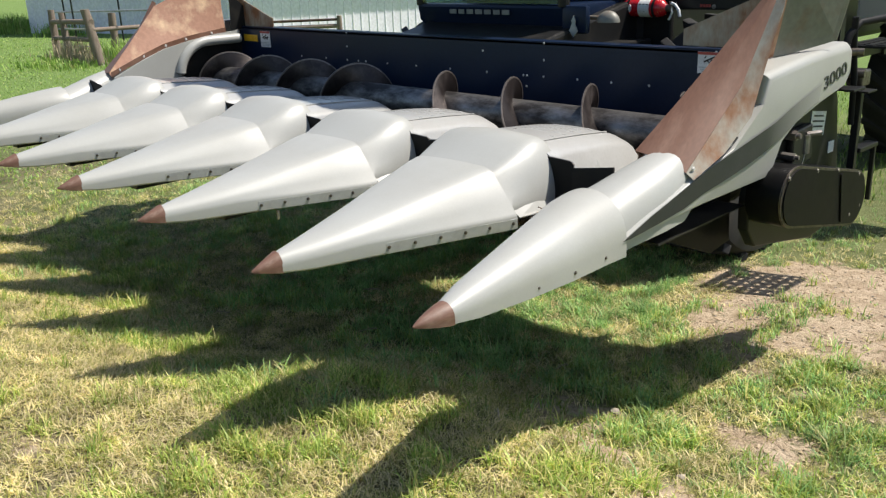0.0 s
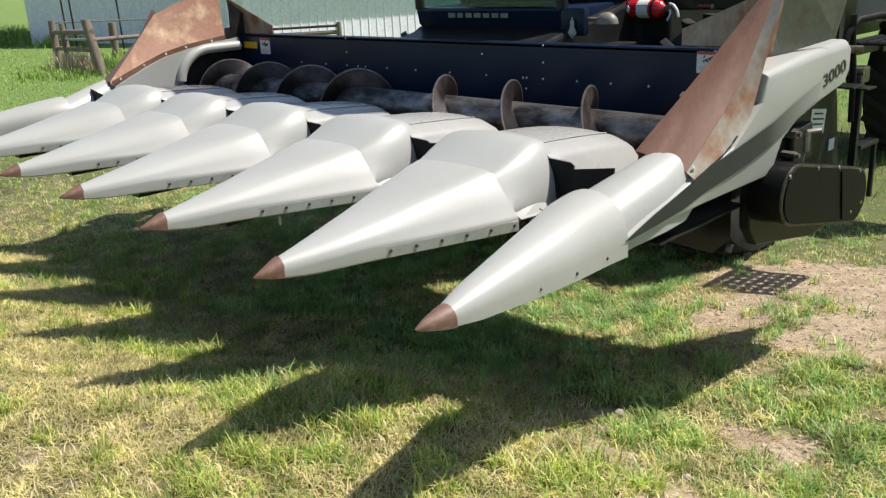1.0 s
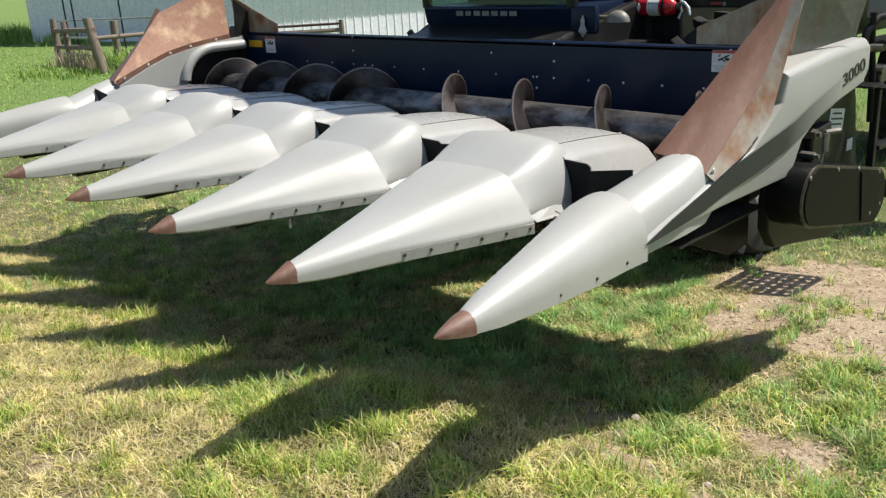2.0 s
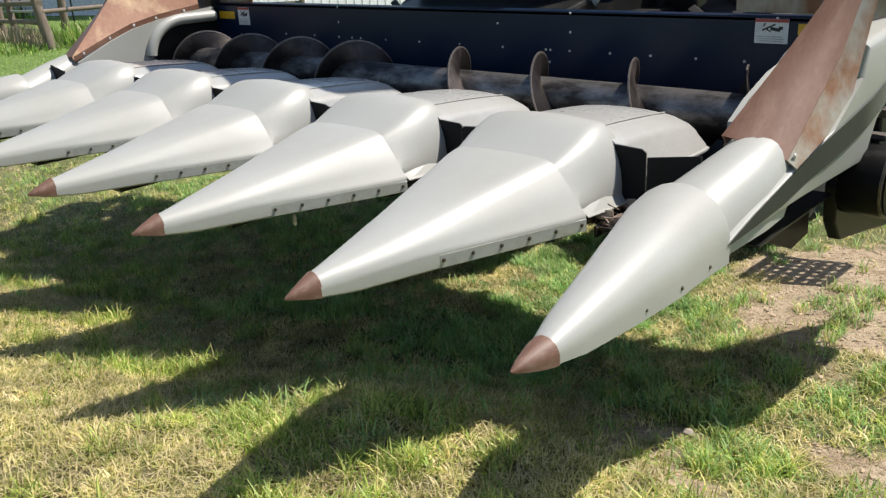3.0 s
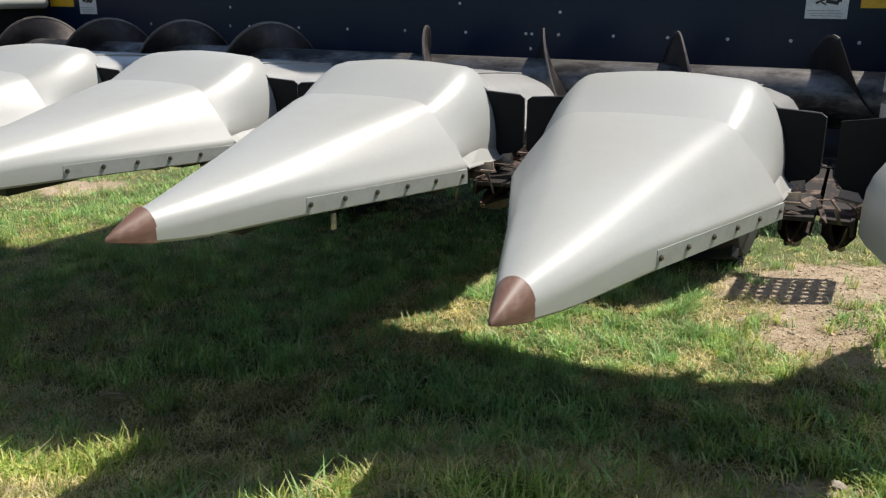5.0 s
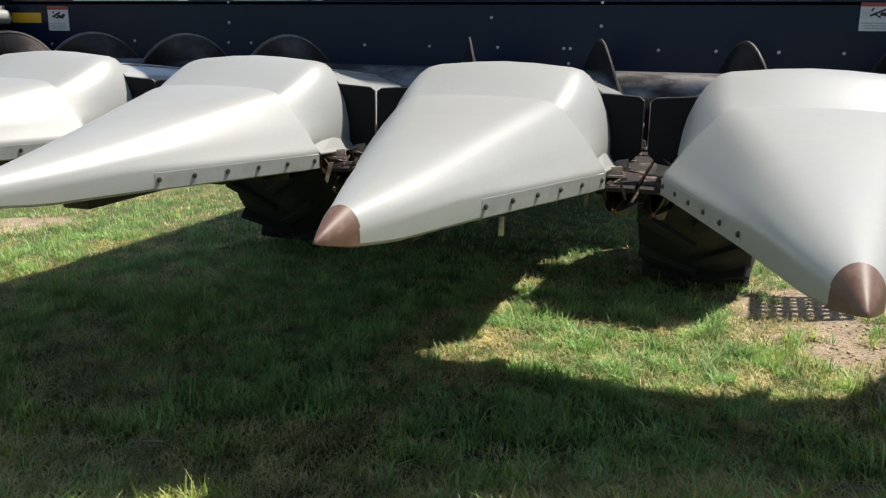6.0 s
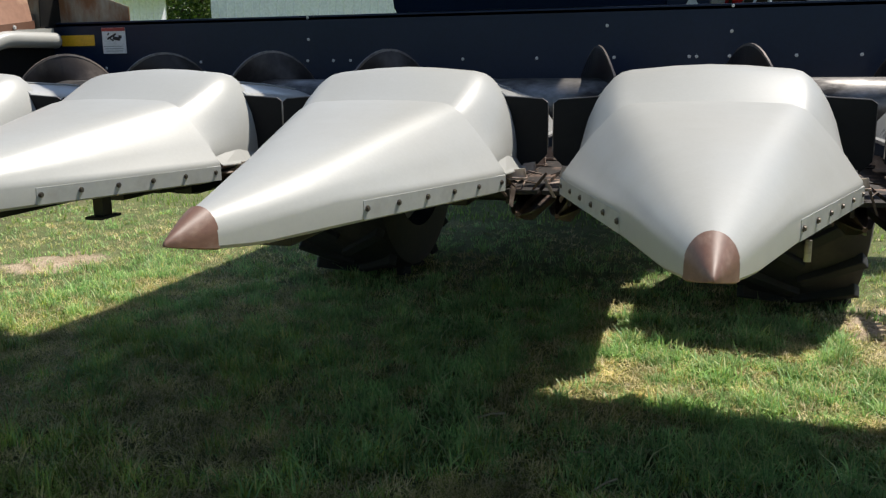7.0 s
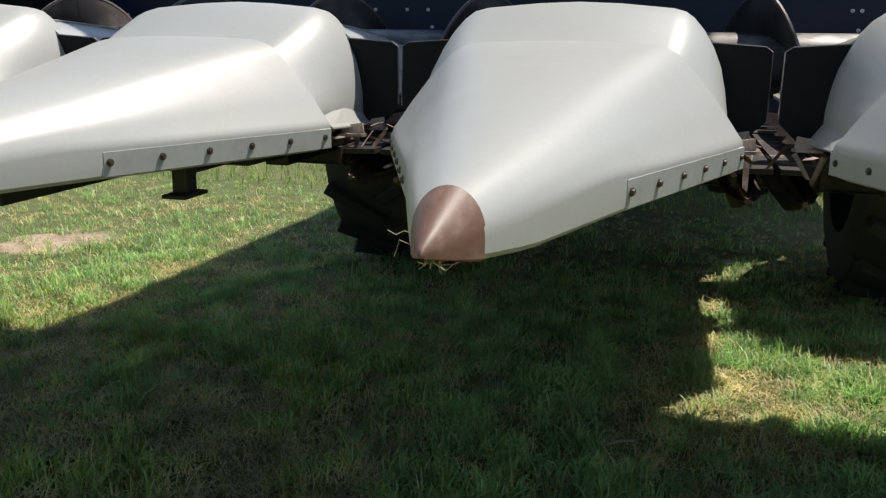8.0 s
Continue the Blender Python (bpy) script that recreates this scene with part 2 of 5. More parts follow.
def ground_material():
    """Turf, thatch and bare soil, told apart by the soil share stored on the sheet and broken up by noise."""
    m = bpy.data.materials.new("turf_and_soil")
    m.use_nodes = True
    nt = m.node_tree
    b = nt.nodes["Principled BSDF"]
    tc = nt.nodes.new("ShaderNodeTexCoord")
    at = nt.nodes.new("ShaderNodeAttribute")
    at.attribute_name = "soil"

    def tex(scale, detail=6):
        n = nt.nodes.new("ShaderNodeTexNoise")
        n.inputs["Scale"].default_value, n.inputs["Detail"].default_value = scale, detail
        n.inputs["Roughness"].default_value = 0.65
        nt.links.new(tc.outputs["Object"], n.inputs["Vector"])
        return n

    def blend(a, c, fac):
        mx = nt.nodes.new("ShaderNodeMix")
        mx.data_type = "RGBA"
        for key, v in (("A", a), ("B", c)):
            if isinstance(v, tuple):
                mx.inputs[key].default_value = (*v, 1)
            else:
                nt.links.new(v, mx.inputs[key])
        nt.links.new(fac, mx.inputs["Factor"])
        return mx.outputs["Result"]

    def remap(src, lo, hi):
        r = nt.nodes.new("ShaderNodeMapRange")
        r.inputs[1].default_value, r.inputs[2].default_value = lo, hi
        nt.links.new(src, r.inputs[0])
        return r.outputs[0]

    fine, mid, big = tex(55), tex(9), tex(1.1)
    turf = blend((0.09, 0.09, 0.036), (0.20, 0.175, 0.082), remap(mid.outputs[0], 0.38, 0.64))
    turf = blend(turf, (0.30, 0.25, 0.135), remap(big.outputs[0], 0.5, 0.75))
    lu = nt.nodes.new("ShaderNodeAttribute")
    lu.attribute_name = "lush"
    turf = blend(turf, (0.15, 0.25, 0.05), lu.outputs["Fac"])
    turf = blend(turf, (0.08, 0.08, 0.03), remap(fine.outputs[0], 0.55, 0.8))
    soil = blend((0.40, 0.295, 0.19), (0.60, 0.47, 0.33), remap(mid.outputs[0], 0.36, 0.62))
    soil = blend(soil, (0.22, 0.155, 0.10), remap(fine.outputs[0], 0.54, 0.70))
    soil = blend(soil, (0.16, 0.15, 0.06), remap(tex(24).outputs[0], 0.57, 0.70))
    add = nt.nodes.new("ShaderNodeMath")
    add.operation = "MULTIPLY_ADD"
    nt.links.new(mid.outputs[0], add.inputs[0])
    add.inputs[1].default_value = 0.5
    nt.links.new(at.outputs["Fac"], add.inputs[2])
    col = blend(turf, soil, remap(add.outputs[0], 0.62, 0.86))
    nt.links.new(col, b.inputs["Base Color"])
    b.inputs["Roughness"].default_value = 0.95
    bp = nt.nodes.new("ShaderNodeBump")
    bp.inputs["Strength"].default_value, bp.inputs["Distance"].default_value = 0.9, 0.03
    nt.links.new(fine.outputs[0], bp.inputs["Height"])
    nt.links.new(bp.outputs[0], b.inputs["Normal"])
    return m


SOIL = ground_material()


# ---- mesh tools ----
def part(name, bm, mat, parent=None, label="", smooth=None):
    """Links a bmesh as one mesh object; smooth: the angle in degrees past which an edge stays sharp."""
    me = bpy.data.meshes.new(name)
    if smooth is not None:
        bm.normal_update()
        for fc in bm.faces:
            fc.smooth = True
        for e in bm.edges:
            if len(e.link_faces) == 2 and e.calc_face_angle(0) > radians(smooth):
                e.smooth = False
    bm.to_mesh(me)
    bm.free()
    me.materials.append(mat)
    ob = new(name, me)
    ob.parent = parent
    if label:
        tagged(ob, label)
    return ob


def again(ob, parent=None, m=None):
    """One more of a part, on the same mesh."""
    o = new(ob.name.split(".")[0], ob.data)
    o.parent = parent if parent is not None else ob.parent
    if m is not None:
        o.matrix_basis = m
    if "label" in ob:
        o["label"] = ob["label"]
    return o


def thing(name, label, category, group="", kind=""):
    return tagged(new(name), label, category, group, kind)


def box(bm, c, s, rot=None, bevel=0.0):
    m = Matrix.Translation(c) @ (rot or Matrix()) @ Matrix.Diagonal((*s, 1))
    g = bmesh.ops.create_cube(bm, size=1, matrix=m)
    if bevel:
        es = list({e for v in g["verts"] for e in v.link_edges})
        bmesh.ops.bevel(bm, geom=es, offset=bevel, segments=2, affect="EDGES", profile=0.6)
    return bm


def rod(bm, a, b, r0, r1=None, n=16, caps=True):
    a, b = Vector(a), Vector(b)
    d = b - a
    m = Matrix.Translation((a + b) / 2) @ d.to_track_quat("Z", "Y").to_matrix().to_4x4()
    bmesh.ops.create_cone(bm, cap_ends=caps, segments=n, radius1=r0, radius2=r0 if r1 is None else r1, depth=d.length, matrix=m)
    return bm


def pipe(bm, pts, r, n=10):
    """A bent tube through the points."""
    pts = [Vector(p) for p in pts]
    rings = []
    for i, p in enumerate(pts):
        d = (pts[min(i + 1, len(pts) - 1)] - pts[max(i - 1, 0)]).normalized()
        q = d.to_track_quat("Z", "Y")
        rings.append([bm.verts.new(p + q @ Vector((r * math.cos(2 * math.pi * k / n), r * math.sin(2 * math.pi * k / n), 0))) for k in range(n)])
    for a, b in zip(rings, rings[1:]):
        for k in range(n):
            bm.faces.new((a[k], a[(k + 1) % n], b[(k + 1) % n], b[k]))
    bm.faces.new(rings[0][::-1])
    bm.faces.new(rings[-1])
    return bm


def loft(bm, sections, closed=True, caps=True):
    """A skin over cross-sections of equal length."""
    rows = [[bm.verts.new(p) for p in s] for s in sections]
    n = len(rows[0])
    for a, b in zip(rows, rows[1:]):
        for k in range(n if closed else n - 1):
            j = (k + 1) % n
            bm.faces.new((a[k], a[j], b[j], b[k]))
    if caps and closed:
        bm.faces.new(rows[0][::-1])
        bm.faces.new(rows[-1])
    bmesh.ops.recalc_face_normals(bm, faces=bm.faces)
    return bm


def plate(bm, outline, offset):
    """A flat sheet with the given outline, made thick along the offset."""
    off = Vector(offset)
    lo = [bm.verts.new(p) for p in outline]
    hi = [bm.verts.new(Vector(p) + off) for p in outline]
    bm.faces.new(lo[::-1])
    bm.faces.new(hi)
    for k in range(len(lo)):
        j = (k + 1) % len(lo)
        bm.faces.new((lo[k], lo[j], hi[j], hi[k]))
    bmesh.ops.recalc_face_normals(bm, faces=bm.faces)
    return bm


def soften(bm, width, segments=2, angle=25):
    """Rounds every edge sharper than the angle."""
    bm.normal_update()
    es = [e for e in bm.edges if len(e.link_faces) == 2 and e.calc_face_angle(0) > radians(angle)]
    bmesh.ops.bevel(bm, geom=es, offset=width, segments=segments, affect="EDGES", profile=0.5, clamp_overlap=True)
    return bm


def step(a, b, x):
    """A smooth rise from 0 at a to 1 at b."""
    t = min(1.0, max(0.0, (x - a) / (b - a)))
    return t * t * (3 - 2 * t)


def lerp(a, b, t):
    return a + (b - a) * t


# ---- ground ----
def height(x, y):
    """A low bank in front of the head that falls away under it, a rise by its near end, and flat yard beyond."""
    bank = 0.27 - 0.085 * max(-0.6, min(1.6, y))
    z = lerp(bank, -0.04, lerp(step(-0.45, 0.85, y), step(0.6, 1.5, y), step(0.35, 1.35, x)))
    z += 0.10 * step(1.2, 2.2, x) * step(0.9, 1.5, y) * (1 - step(2.2, 5.0, y))
    z = lerp(z, 0.0, step(5, 9, math.hypot(x, y)))
    return z + 0.012 * noise.noise((x * 1.3, y * 1.3, 0)) + 0.006 * noise.noise((x * 5, y * 5, 3))


BARE = ((2.40, 2.60, 0.40, 0.65), (2.75, 3.3, 0.7, 0.8), (1.75, 2.5, 0.30, 0.62), (1.95, 3.30, 0.45, 0.8), (2.10, 2.30, 0.28, 0.6), (1.82, 1.10, 0.32, 0.72), (2.2, 1.9, 0.22, 0.4),
        (2.59, 1.41, 0.20, 0.62), (2.35, 1.45, 0.12, 0.45), (2.2, 0.9, 0.15, 0.55), (2.53, 0.77, 0.20, 0.58), (1.55, 3.1, 0.35, 0.6), (2.75, 1.9, 0.25, 0.45),
        (-3.2, 3.2, 0.45, 0.6), (1.6, 0.1, 0.3, 0.25), (-4.6, 1.0, 0.5, 0.5), (0.98, -0.5, 0.22, 0.45), (0.1, -0.5, 0.3, 0.2), (1.05, 0.35, 0.25, 0.3))


def soil_share(x, y):
    s = 0.0
    for cx, cy, r, k in BARE:
        d2 = ((x - cx) ** 2 + (y - cy) ** 2) / (r * r)
        if d2 < 6:
            s += k * math.exp(-d2)
    s += 0.28 * noise.noise((x * 2.1, y * 2.1, 7)) + 0.30 * noise.noise((x * 7.5, y * 7.5, 9)) + 0.12 * noise.noise((x * 19, y * 19, 4))
    return min(1.0, max(0.0, s))


def ground_sheet():
    far = [15, 20, 30, 50, 90, 180, 400, 900, 2200]
    xs = [-v for v in far[::-1]] + list(np.arange(-12, -4.5, 0.25)) + list(np.arange(-4.5, 4.5, 0.045)) + list(np.arange(4.5, 12, 0.3)) + far
    ys = [-v for v in far[::-1]] + list(np.arange(-12, -1.5, 0.3)) + list(np.arange(-1.5, 5.0, 0.045)) + list(np.arange(5.0, 12, 0.25)) + far
    verts, soil, fresh = [], [], []
    for y in ys:
        for x in xs:
            verts.append((x, y, height(x, y) if abs(x) < 13 and abs(y) < 13 else (-0.6 if -40 < x < -11 and 12.5 < y < 60 else 0.0)))
            fresh.append(0.85 * step(-4.5, -9.0, x) if x < -4.5 else max(0.85 * step(6, 10, y), 0.30 * step(0.6, 1.5, y), 0.55 * step(4.0, 5.2, x), 0.55 * step(1.0, 2.2, -y)))
            soil.append(soil_share(x, y) if abs(x) < 13 and abs(y) < 13 else 0.0)
    n = len(xs)
    faces = [(j * n + i, j * n + i + 1, (j + 1) * n + i + 1, (j + 1) * n + i) for j in range(len(ys) - 1) for i in range(n - 1)]
    me = bpy.data.meshes.new("ground")
    me.from_pydata(verts, [], faces)
    me.polygons.foreach_set("use_smooth", [True] * len(faces))
    me.attributes.new("soil", "FLOAT", "POINT").data.foreach_set("value", soil)
    me.attributes.new("lush", "FLOAT", "POINT").data.foreach_set("value", fresh)
    me.materials.append(SOIL)
    return tagged(new("ground", me), "mown yard grass with bare dry soil patches", "ground", kind="structure")


ground_sheet()
# ---- corn head ----
PITCH = 0.762
SNOUTS = [0.762 * k for k in (-2, -1, 0, 1, 2)]
MID = -0.095          # the head's own middle
LEAN = radians(2.2)   # the snouts point a little aside
head = thing("corn_head", "white six-row corn head with brown snout tips on the combine", "corn head")


def both(half):
    """A closed cross-section from its right half, listed from the bottom outwards and up to the middle."""
    return half + [(-x, z) for x, z in half[-2::-1]]


def body_half(y):
    """Right half of the nose shell's cross-section: an upright edge, a sloping flank and a broad soft ridge."""
    k = (y - 0.08) / 0.825
    w = lerp(0.0310, 0.143, (y - 0.08) / 0.35) if y < 0.43 else lerp(0.143, 0.316, (y - 0.43) / 0.475)
    zt, zb, zs, r, q = lerp(0.928, 1.070, k ** 0.97), lerp(0.872, 0.862, min(1, k * 8)), lerp(0.890, 0.910, min(1, k * 3)), lerp(0.012, 0.190, k), min(1.0, 0.3 + k)
    turn = 0.010 * q
    half = [(0, zb), (w - 0.006, zb), (w, zb + 0.006), (w, zs - turn * 0.4), (w - turn * 0.25, zs + turn * 0.35), (w - turn * 0.8, zs + turn)]
    ax, az = w - turn * 0.8, zs + turn
    soft = lerp(0.62, 0.19, k)
    bx, bz, cx, cz = lerp(r, ax, soft), lerp(zt, az, soft), r * lerp(0.30, 0.80, k), zt + 0.003 * q
    for t in (0.33, 0.67, 1.0):
        bulge = math.sin(math.pi * t * 0.9) * lerp(0.003, 0.004, k)
        half.append((lerp(ax, bx, t) + bulge * 0.8, lerp(az, bz, t) + bulge * 0.7))
    bx, bz = half[-1]
    for t in (0.2, 0.4, 0.6, 0.8, 1.0):
        half.append(((1 - t) ** 2 * bx + 2 * t * (1 - t) * r + t * t * cx, (1 - t) ** 2 * bz + 2 * t * (1 - t) * zt + t * t * cz))
    half += [(cx * 0.5, zt + 0.0065 * q), (0, zt + 0.0075 * q)]
    round_top = max(0.0, 1 - k / 0.62)
    for i in range(4, len(half)):
        a = math.pi / 2 * (i - 3) / (len(half) - 4)
        half[i] = (lerp(half[i][0], w * math.cos(a), round_top), lerp(half[i][1], zs + (zt - zs) * math.sin(a), round_top))
    return half


def snout_body():
    """The nose shell: narrow behind the tip, wide and ridged at its rear edge."""
    secs = []
    for y in (0.092, 0.12, 0.16, 0.20, 0.25, 0.30, 0.36, 0.43, 0.50, 0.58, 0.67, 0.78, 0.86, 0.9015, 0.905):
        half = body_half(y)
        if y > 0.9:
            half = [(x * 0.988, lerp(0.95, z, 0.975)) for x, z in half]
        secs.append([(x, y, z) for x, z in both(half)])
    return loft(bmesh.new(), secs)


def snout_tip():
    """A worn point: round on top, upright at the sides, flat below, its apex low."""
    secs = []
    for y, k, apex in ((0.0, 0.05, 0.8925), (0.003, 0.13, 0.8925), (0.03, 0.42, 0.8915), (0.06, 0.72, 0.8905), (0.084, 0.94, 0.890), (0.095, 1.03, 0.890)):
        ring = []
        for i in range(20):
            a = math.pi * i / 19
            ring.append((0.0345 * k * math.cos(a), y, apex + 0.046 * k * math.sin(a)))
        low = apex - 0.020 * k
        ring += [(-0.0345 * k, y, low + 0.003 * k), (-0.030 * k, y, low), (0.030 * k, y, low), (0.0345 * k, y, low + 0.003 * k)]
        secs.append(ring)
    return loft(bmesh.new(), secs)


def snout_strip(side):
    """The bolted edge strip along the lower flank."""
    a, b = Vector((0.1432, 0.43, 0)), Vector((0.3148, 0.9015, 0))
    d = (b - a).normalized()
    n = Vector((d.y, -d.x, 0))
    secs = []
    for p in (a, lerp(a, b, 0.5), b):
        o = p + n * 0.0005
        secs.append([(side * (p.x - n.x * 0.002), p.y, 0.866), (side * o.x, o.y, 0.866), (side * o.x, o.y, 0.9025), (side * (p.x - n.x * 0.002), p.y, 0.9035)])
    return loft(bmesh.new(), secs)


def bolt_mesh(axis, r=0.0042, h=0.0048):
    bm = bmesh.new()
    ax = Vector(axis).normalized()
    rod(bm, (0, 0, 0), ax * 0.002, r * 1.45, n=14)
    rod(bm, ax * 0.002, ax * h, r, r * 0.9, n=6)
    return bm


HOOD_FRONT = [(0.281, 0.941), (0.262, 0.965), (0.243, 0.989), (0.225, 1.011), (0.208, 1.032), (0.196, 1.045), (0.185, 1.051), (0.170, 1.0535), (0.08, 1.058), (0, 1.060)]
HOOD_FULL = [(0.291, 0.955), (0.286, 0.990), (0.277, 1.028), (0.261, 1.066), (0.242, 1.097), (0.222, 1.120), (0.205, 1.132), (0.182, 1.138), (0.08, 1.147), (0, 1.150)]


def hood_body():
    """The raised hood: it leaves the nose shell flush, rises to a crest, and its flanks swell upright."""
    secs = [[(x * 0.972, 0.875, z - 0.012) for x, z in both([(0, 0.885), (0.28, 0.885), (0.287, 0.905), (0.287, 0.925)] + HOOD_FRONT)]]
    for y, rise, swell, drop in ((0.904, 0.0, 0.0, 0), (0.93, 0.11, 0.22, 0), (0.975, 0.34, 0.52, 0), (1.02, 0.57, 0.78, 0), (1.065, 0.79, 0.93, 0), (1.095, 0.91, 0.98, 0),
                                 (1.12, 0.975, 1.0, 0), (1.15, 1.0, 1.0, 0), (1.178, 0.99, 0.99, 0.002), (1.19, 0.95, 0.975, 0.006)):
        half = [(lerp(a, c, swell), lerp(b, d, rise) - drop) for (a, b), (c, d) in zip(HOOD_FRONT, HOOD_FULL)]
        w = half[0][0]
        half = [(0, 0.885), (w - 0.008, 0.885), (w, 0.905), (w + 0.001, 0.925)] + half
        secs.append([(x, y, z) for x, z in both(half)])
    return loft(bmesh.new(), secs)


def skirt(side):
    """A flared flange below the hood's flank."""
    bm = bmesh.new()
    pts = [(0.288, 0.91, 0.925), (0.311, 0.92, 0.903), (0.317, 1.05, 0.897), (0.315, 1.17, 0.893), (0.302, 1.23, 0.889), (0.283, 1.185, 0.940), (0.286, 1.05, 0.941)]
    plate(bm, [(side * x, y, z) for x, y, z in pts], (0, 0, -0.003))
    return bm


def deck_body():
    """The cover behind the hood, flat on top, falling away to both sides."""
    secs = []
    for y, zt, w in ((1.155, 1.112, 0.285), (1.25, 1.108, 0.300), (1.40, 1.098, 0.312), (1.55, 1.086, 0.318), (1.66, 1.074, 0.318), (1.70, 1.062, 0.315), (1.73, 1.045, 0.308)):
        half = [(0, 0.940), (w + 0.008, 0.940), (w + 0.012, 0.944), (w + 0.012, 0.950), (w, 0.953), (w - 0.004, 0.962), (0.272, zt - 0.050), (0.262, zt - 0.036), (0.248, zt - 0.026), (0.195, zt - 0.006), (0.17, zt), (0.08, zt + 0.008), (0, zt + 0.010)]
        secs.append([(x, y, z) for x, z in both(half)])
    return loft(bmesh.new(), secs)


def deck_seam():
    return loft(bmesh.new(), [[(0.167, y, z + 0.002), (0.172, y, z + 0.0035), (0.177, y, z + 0.002), (0.172, y, z - 0.004)] for y, z in ((1.17, 1.112), (1.30, 1.106), (1.45, 1.096), (1.66, 1.076))])


def flap(side):
    bm = bmesh.new()
    o = [(0.225, 0.90), (0.236, 1.074), (0.359, 1.066), (0.3705, 1.058), (0.3705, 0.925), (0.33, 0.885), (0.25, 0.87)]
    plate(bm, [(side * x, 1.15 + 0.02 * (x - 0.23), z) for x, z in o], (0, 0.008, 0))
    return bm


def flap_rim(side):
    return pipe(bmesh.new(), [(side * 0.236, 1.153, 1.075), (side * 0.357, 1.156, 1.067), (side * 0.3705, 1.156, 1.058), (side * 0.3715, 1.156, 0.935)], 0.0022, 6)


def carrier():
    """The black arm that carries the nose."""
    bm = bmesh.new()
    box(bm, (0, 0.62, 0.848), (0.07, 0.56, 0.028), bevel=0.004)
    plate(bm, [(-0.20, 0.80, 0.862), (0.20, 0.80, 0.862), (0.27, 1.25, 0.862), (-0.27, 1.25, 0.862)], (0, 0, -0.02))
    box(bm, (0, 1.25, 0.84), (0.10, 0.8, 0.06), bevel=0.005)
    return bm


def under_foot():
    bm = bmesh.new()
    box(bm, (0.16, 0.62, 0.842), (0.028, 0.035, 0.055), bevel=0.004)
    box(bm, (0.16, 0.62, 0.813), (0.045, 0.075, 0.007), bevel=0.002)
    return bm


PITCHED = (-0.3, -0.4, -0.75, -0.75, 0.45)   # how far each hinged nose is tipped up, in degrees
first = {}
for i, sx in enumerate(SNOUTS):
    place = pose(sx, 0, 0, 0, 0, math.degrees(LEAN))
    nose = place @ pose(0, 0.9, 0.9) @ pose(0, 0, 0, PITCHED[i]) @ pose(0, -0.9, -0.9)
    if not first:
        s = part("snout", snout_body(), WHITE, head, "white satin nose shell with a soft top ridge", 34)
        s.matrix_basis = nose
        first["snout"] = s
        first["tip"] = part("tip", snout_tip(), BROWN, s, "brown worn point", 40)
        first["strips"] = [part("edge_strip", snout_strip(sd), STRIP, s, "bolted weathered edge strip", 30) for sd in (1, -1)]
        first["hood"] = part("hood", hood_body(), WHITE, head, "white raised hood behind the nose", 26)
        first["hood"].matrix_basis = place
        first["skirts"] = [part("flange", skirt(sd), WHITE, first["hood"]) for sd in (1, -1)]
        first["deck"] = part("deck_cover", deck_body(), DECKW, head, "dusty white cover over the row units", 24)
        first["deck"].matrix_basis = place
        first["seam"] = part("seam", deck_seam(), DECKW, first["deck"])
        first["flaps"] = [part("flap", flap(sd), RUBBER, head, "black rubber ear flap") for sd in (1, -1)]
        for o in first["flaps"]:
            o.matrix_basis = place
        first["rims"] = [part("rim", flap_rim(sd), STEEL, first["flaps"][k]) for k, sd in enumerate((1, -1))]
        first["arm"] = part("carrier_arm", carrier(), BLACK, head, "black steel arm under the nose")
        first["arm"].matrix_basis = place
        bolts = []
        for sd in (1, -1):
            for k in range(6):
                t = 0.015 + 0.97 * k / 5
                o = part("bolt", bolt_mesh((sd * 0.94, -0.34, 0)), BOLT, s) if k == 0 else again(bolts[-1], s)
                o.location = (sd * (lerp(0.143, 0.3085, t) + 0.0025), lerp(0.432, 0.893, t) - 0.001, 0.887)
                bolts.append(o)
        first["bolts"] = bolts
    else:
        s = again(first["snout"], head, nose)
        again(first["tip"], s)
        for o in first["strips"]:
            again(o, s)
        for o in first["bolts"]:
            again(o, s, o.matrix_basis)
        h = again(first["hood"], head, place)
        for o in first["skirts"]:
            again(o, h)
        d = again(first["deck"], head, place)
        again(first["seam"], d)
        for o, r in zip(first["flaps"], first["rims"]):
            again(r, again(o, head, place))
        again(first["arm"], head, place)
    if i == 1:
        o = part("foot_bracket", under_foot(), BLACK, head, "black bracket with a flat foot")
        o.matrix_basis = place
    if i == 3:
        o = part("pin", rod(bmesh.new(), (0.165, 0.50, 0.862), (0.165, 0.50, 0.825), 0.006, n=8), STEEL, head, "short steel pin")
        o.matrix_basis = place


# the end dividers, alike on both ends
def ends(f):
    """Calls f for the two ends: with a map from the near end's coordinates."""
    return f(lambda x, y, z: (x, y, z), "near"), f(lambda x, y, z: (2 * MID - x, y, z), "far")


def ring_section(m, cx, w, y, zb, zs, zt, n=14):
    """A round-topped section with upright lower flanks."""
    pts = [m(cx - w, y, zb), m(cx + w, y, zb)]
    for k in range(n + 1):
        a = math.pi * k / n
        pts.append(m(cx + w * math.cos(a), y, zs + (zt - zs) * math.sin(a) ** 0.9))
    return pts


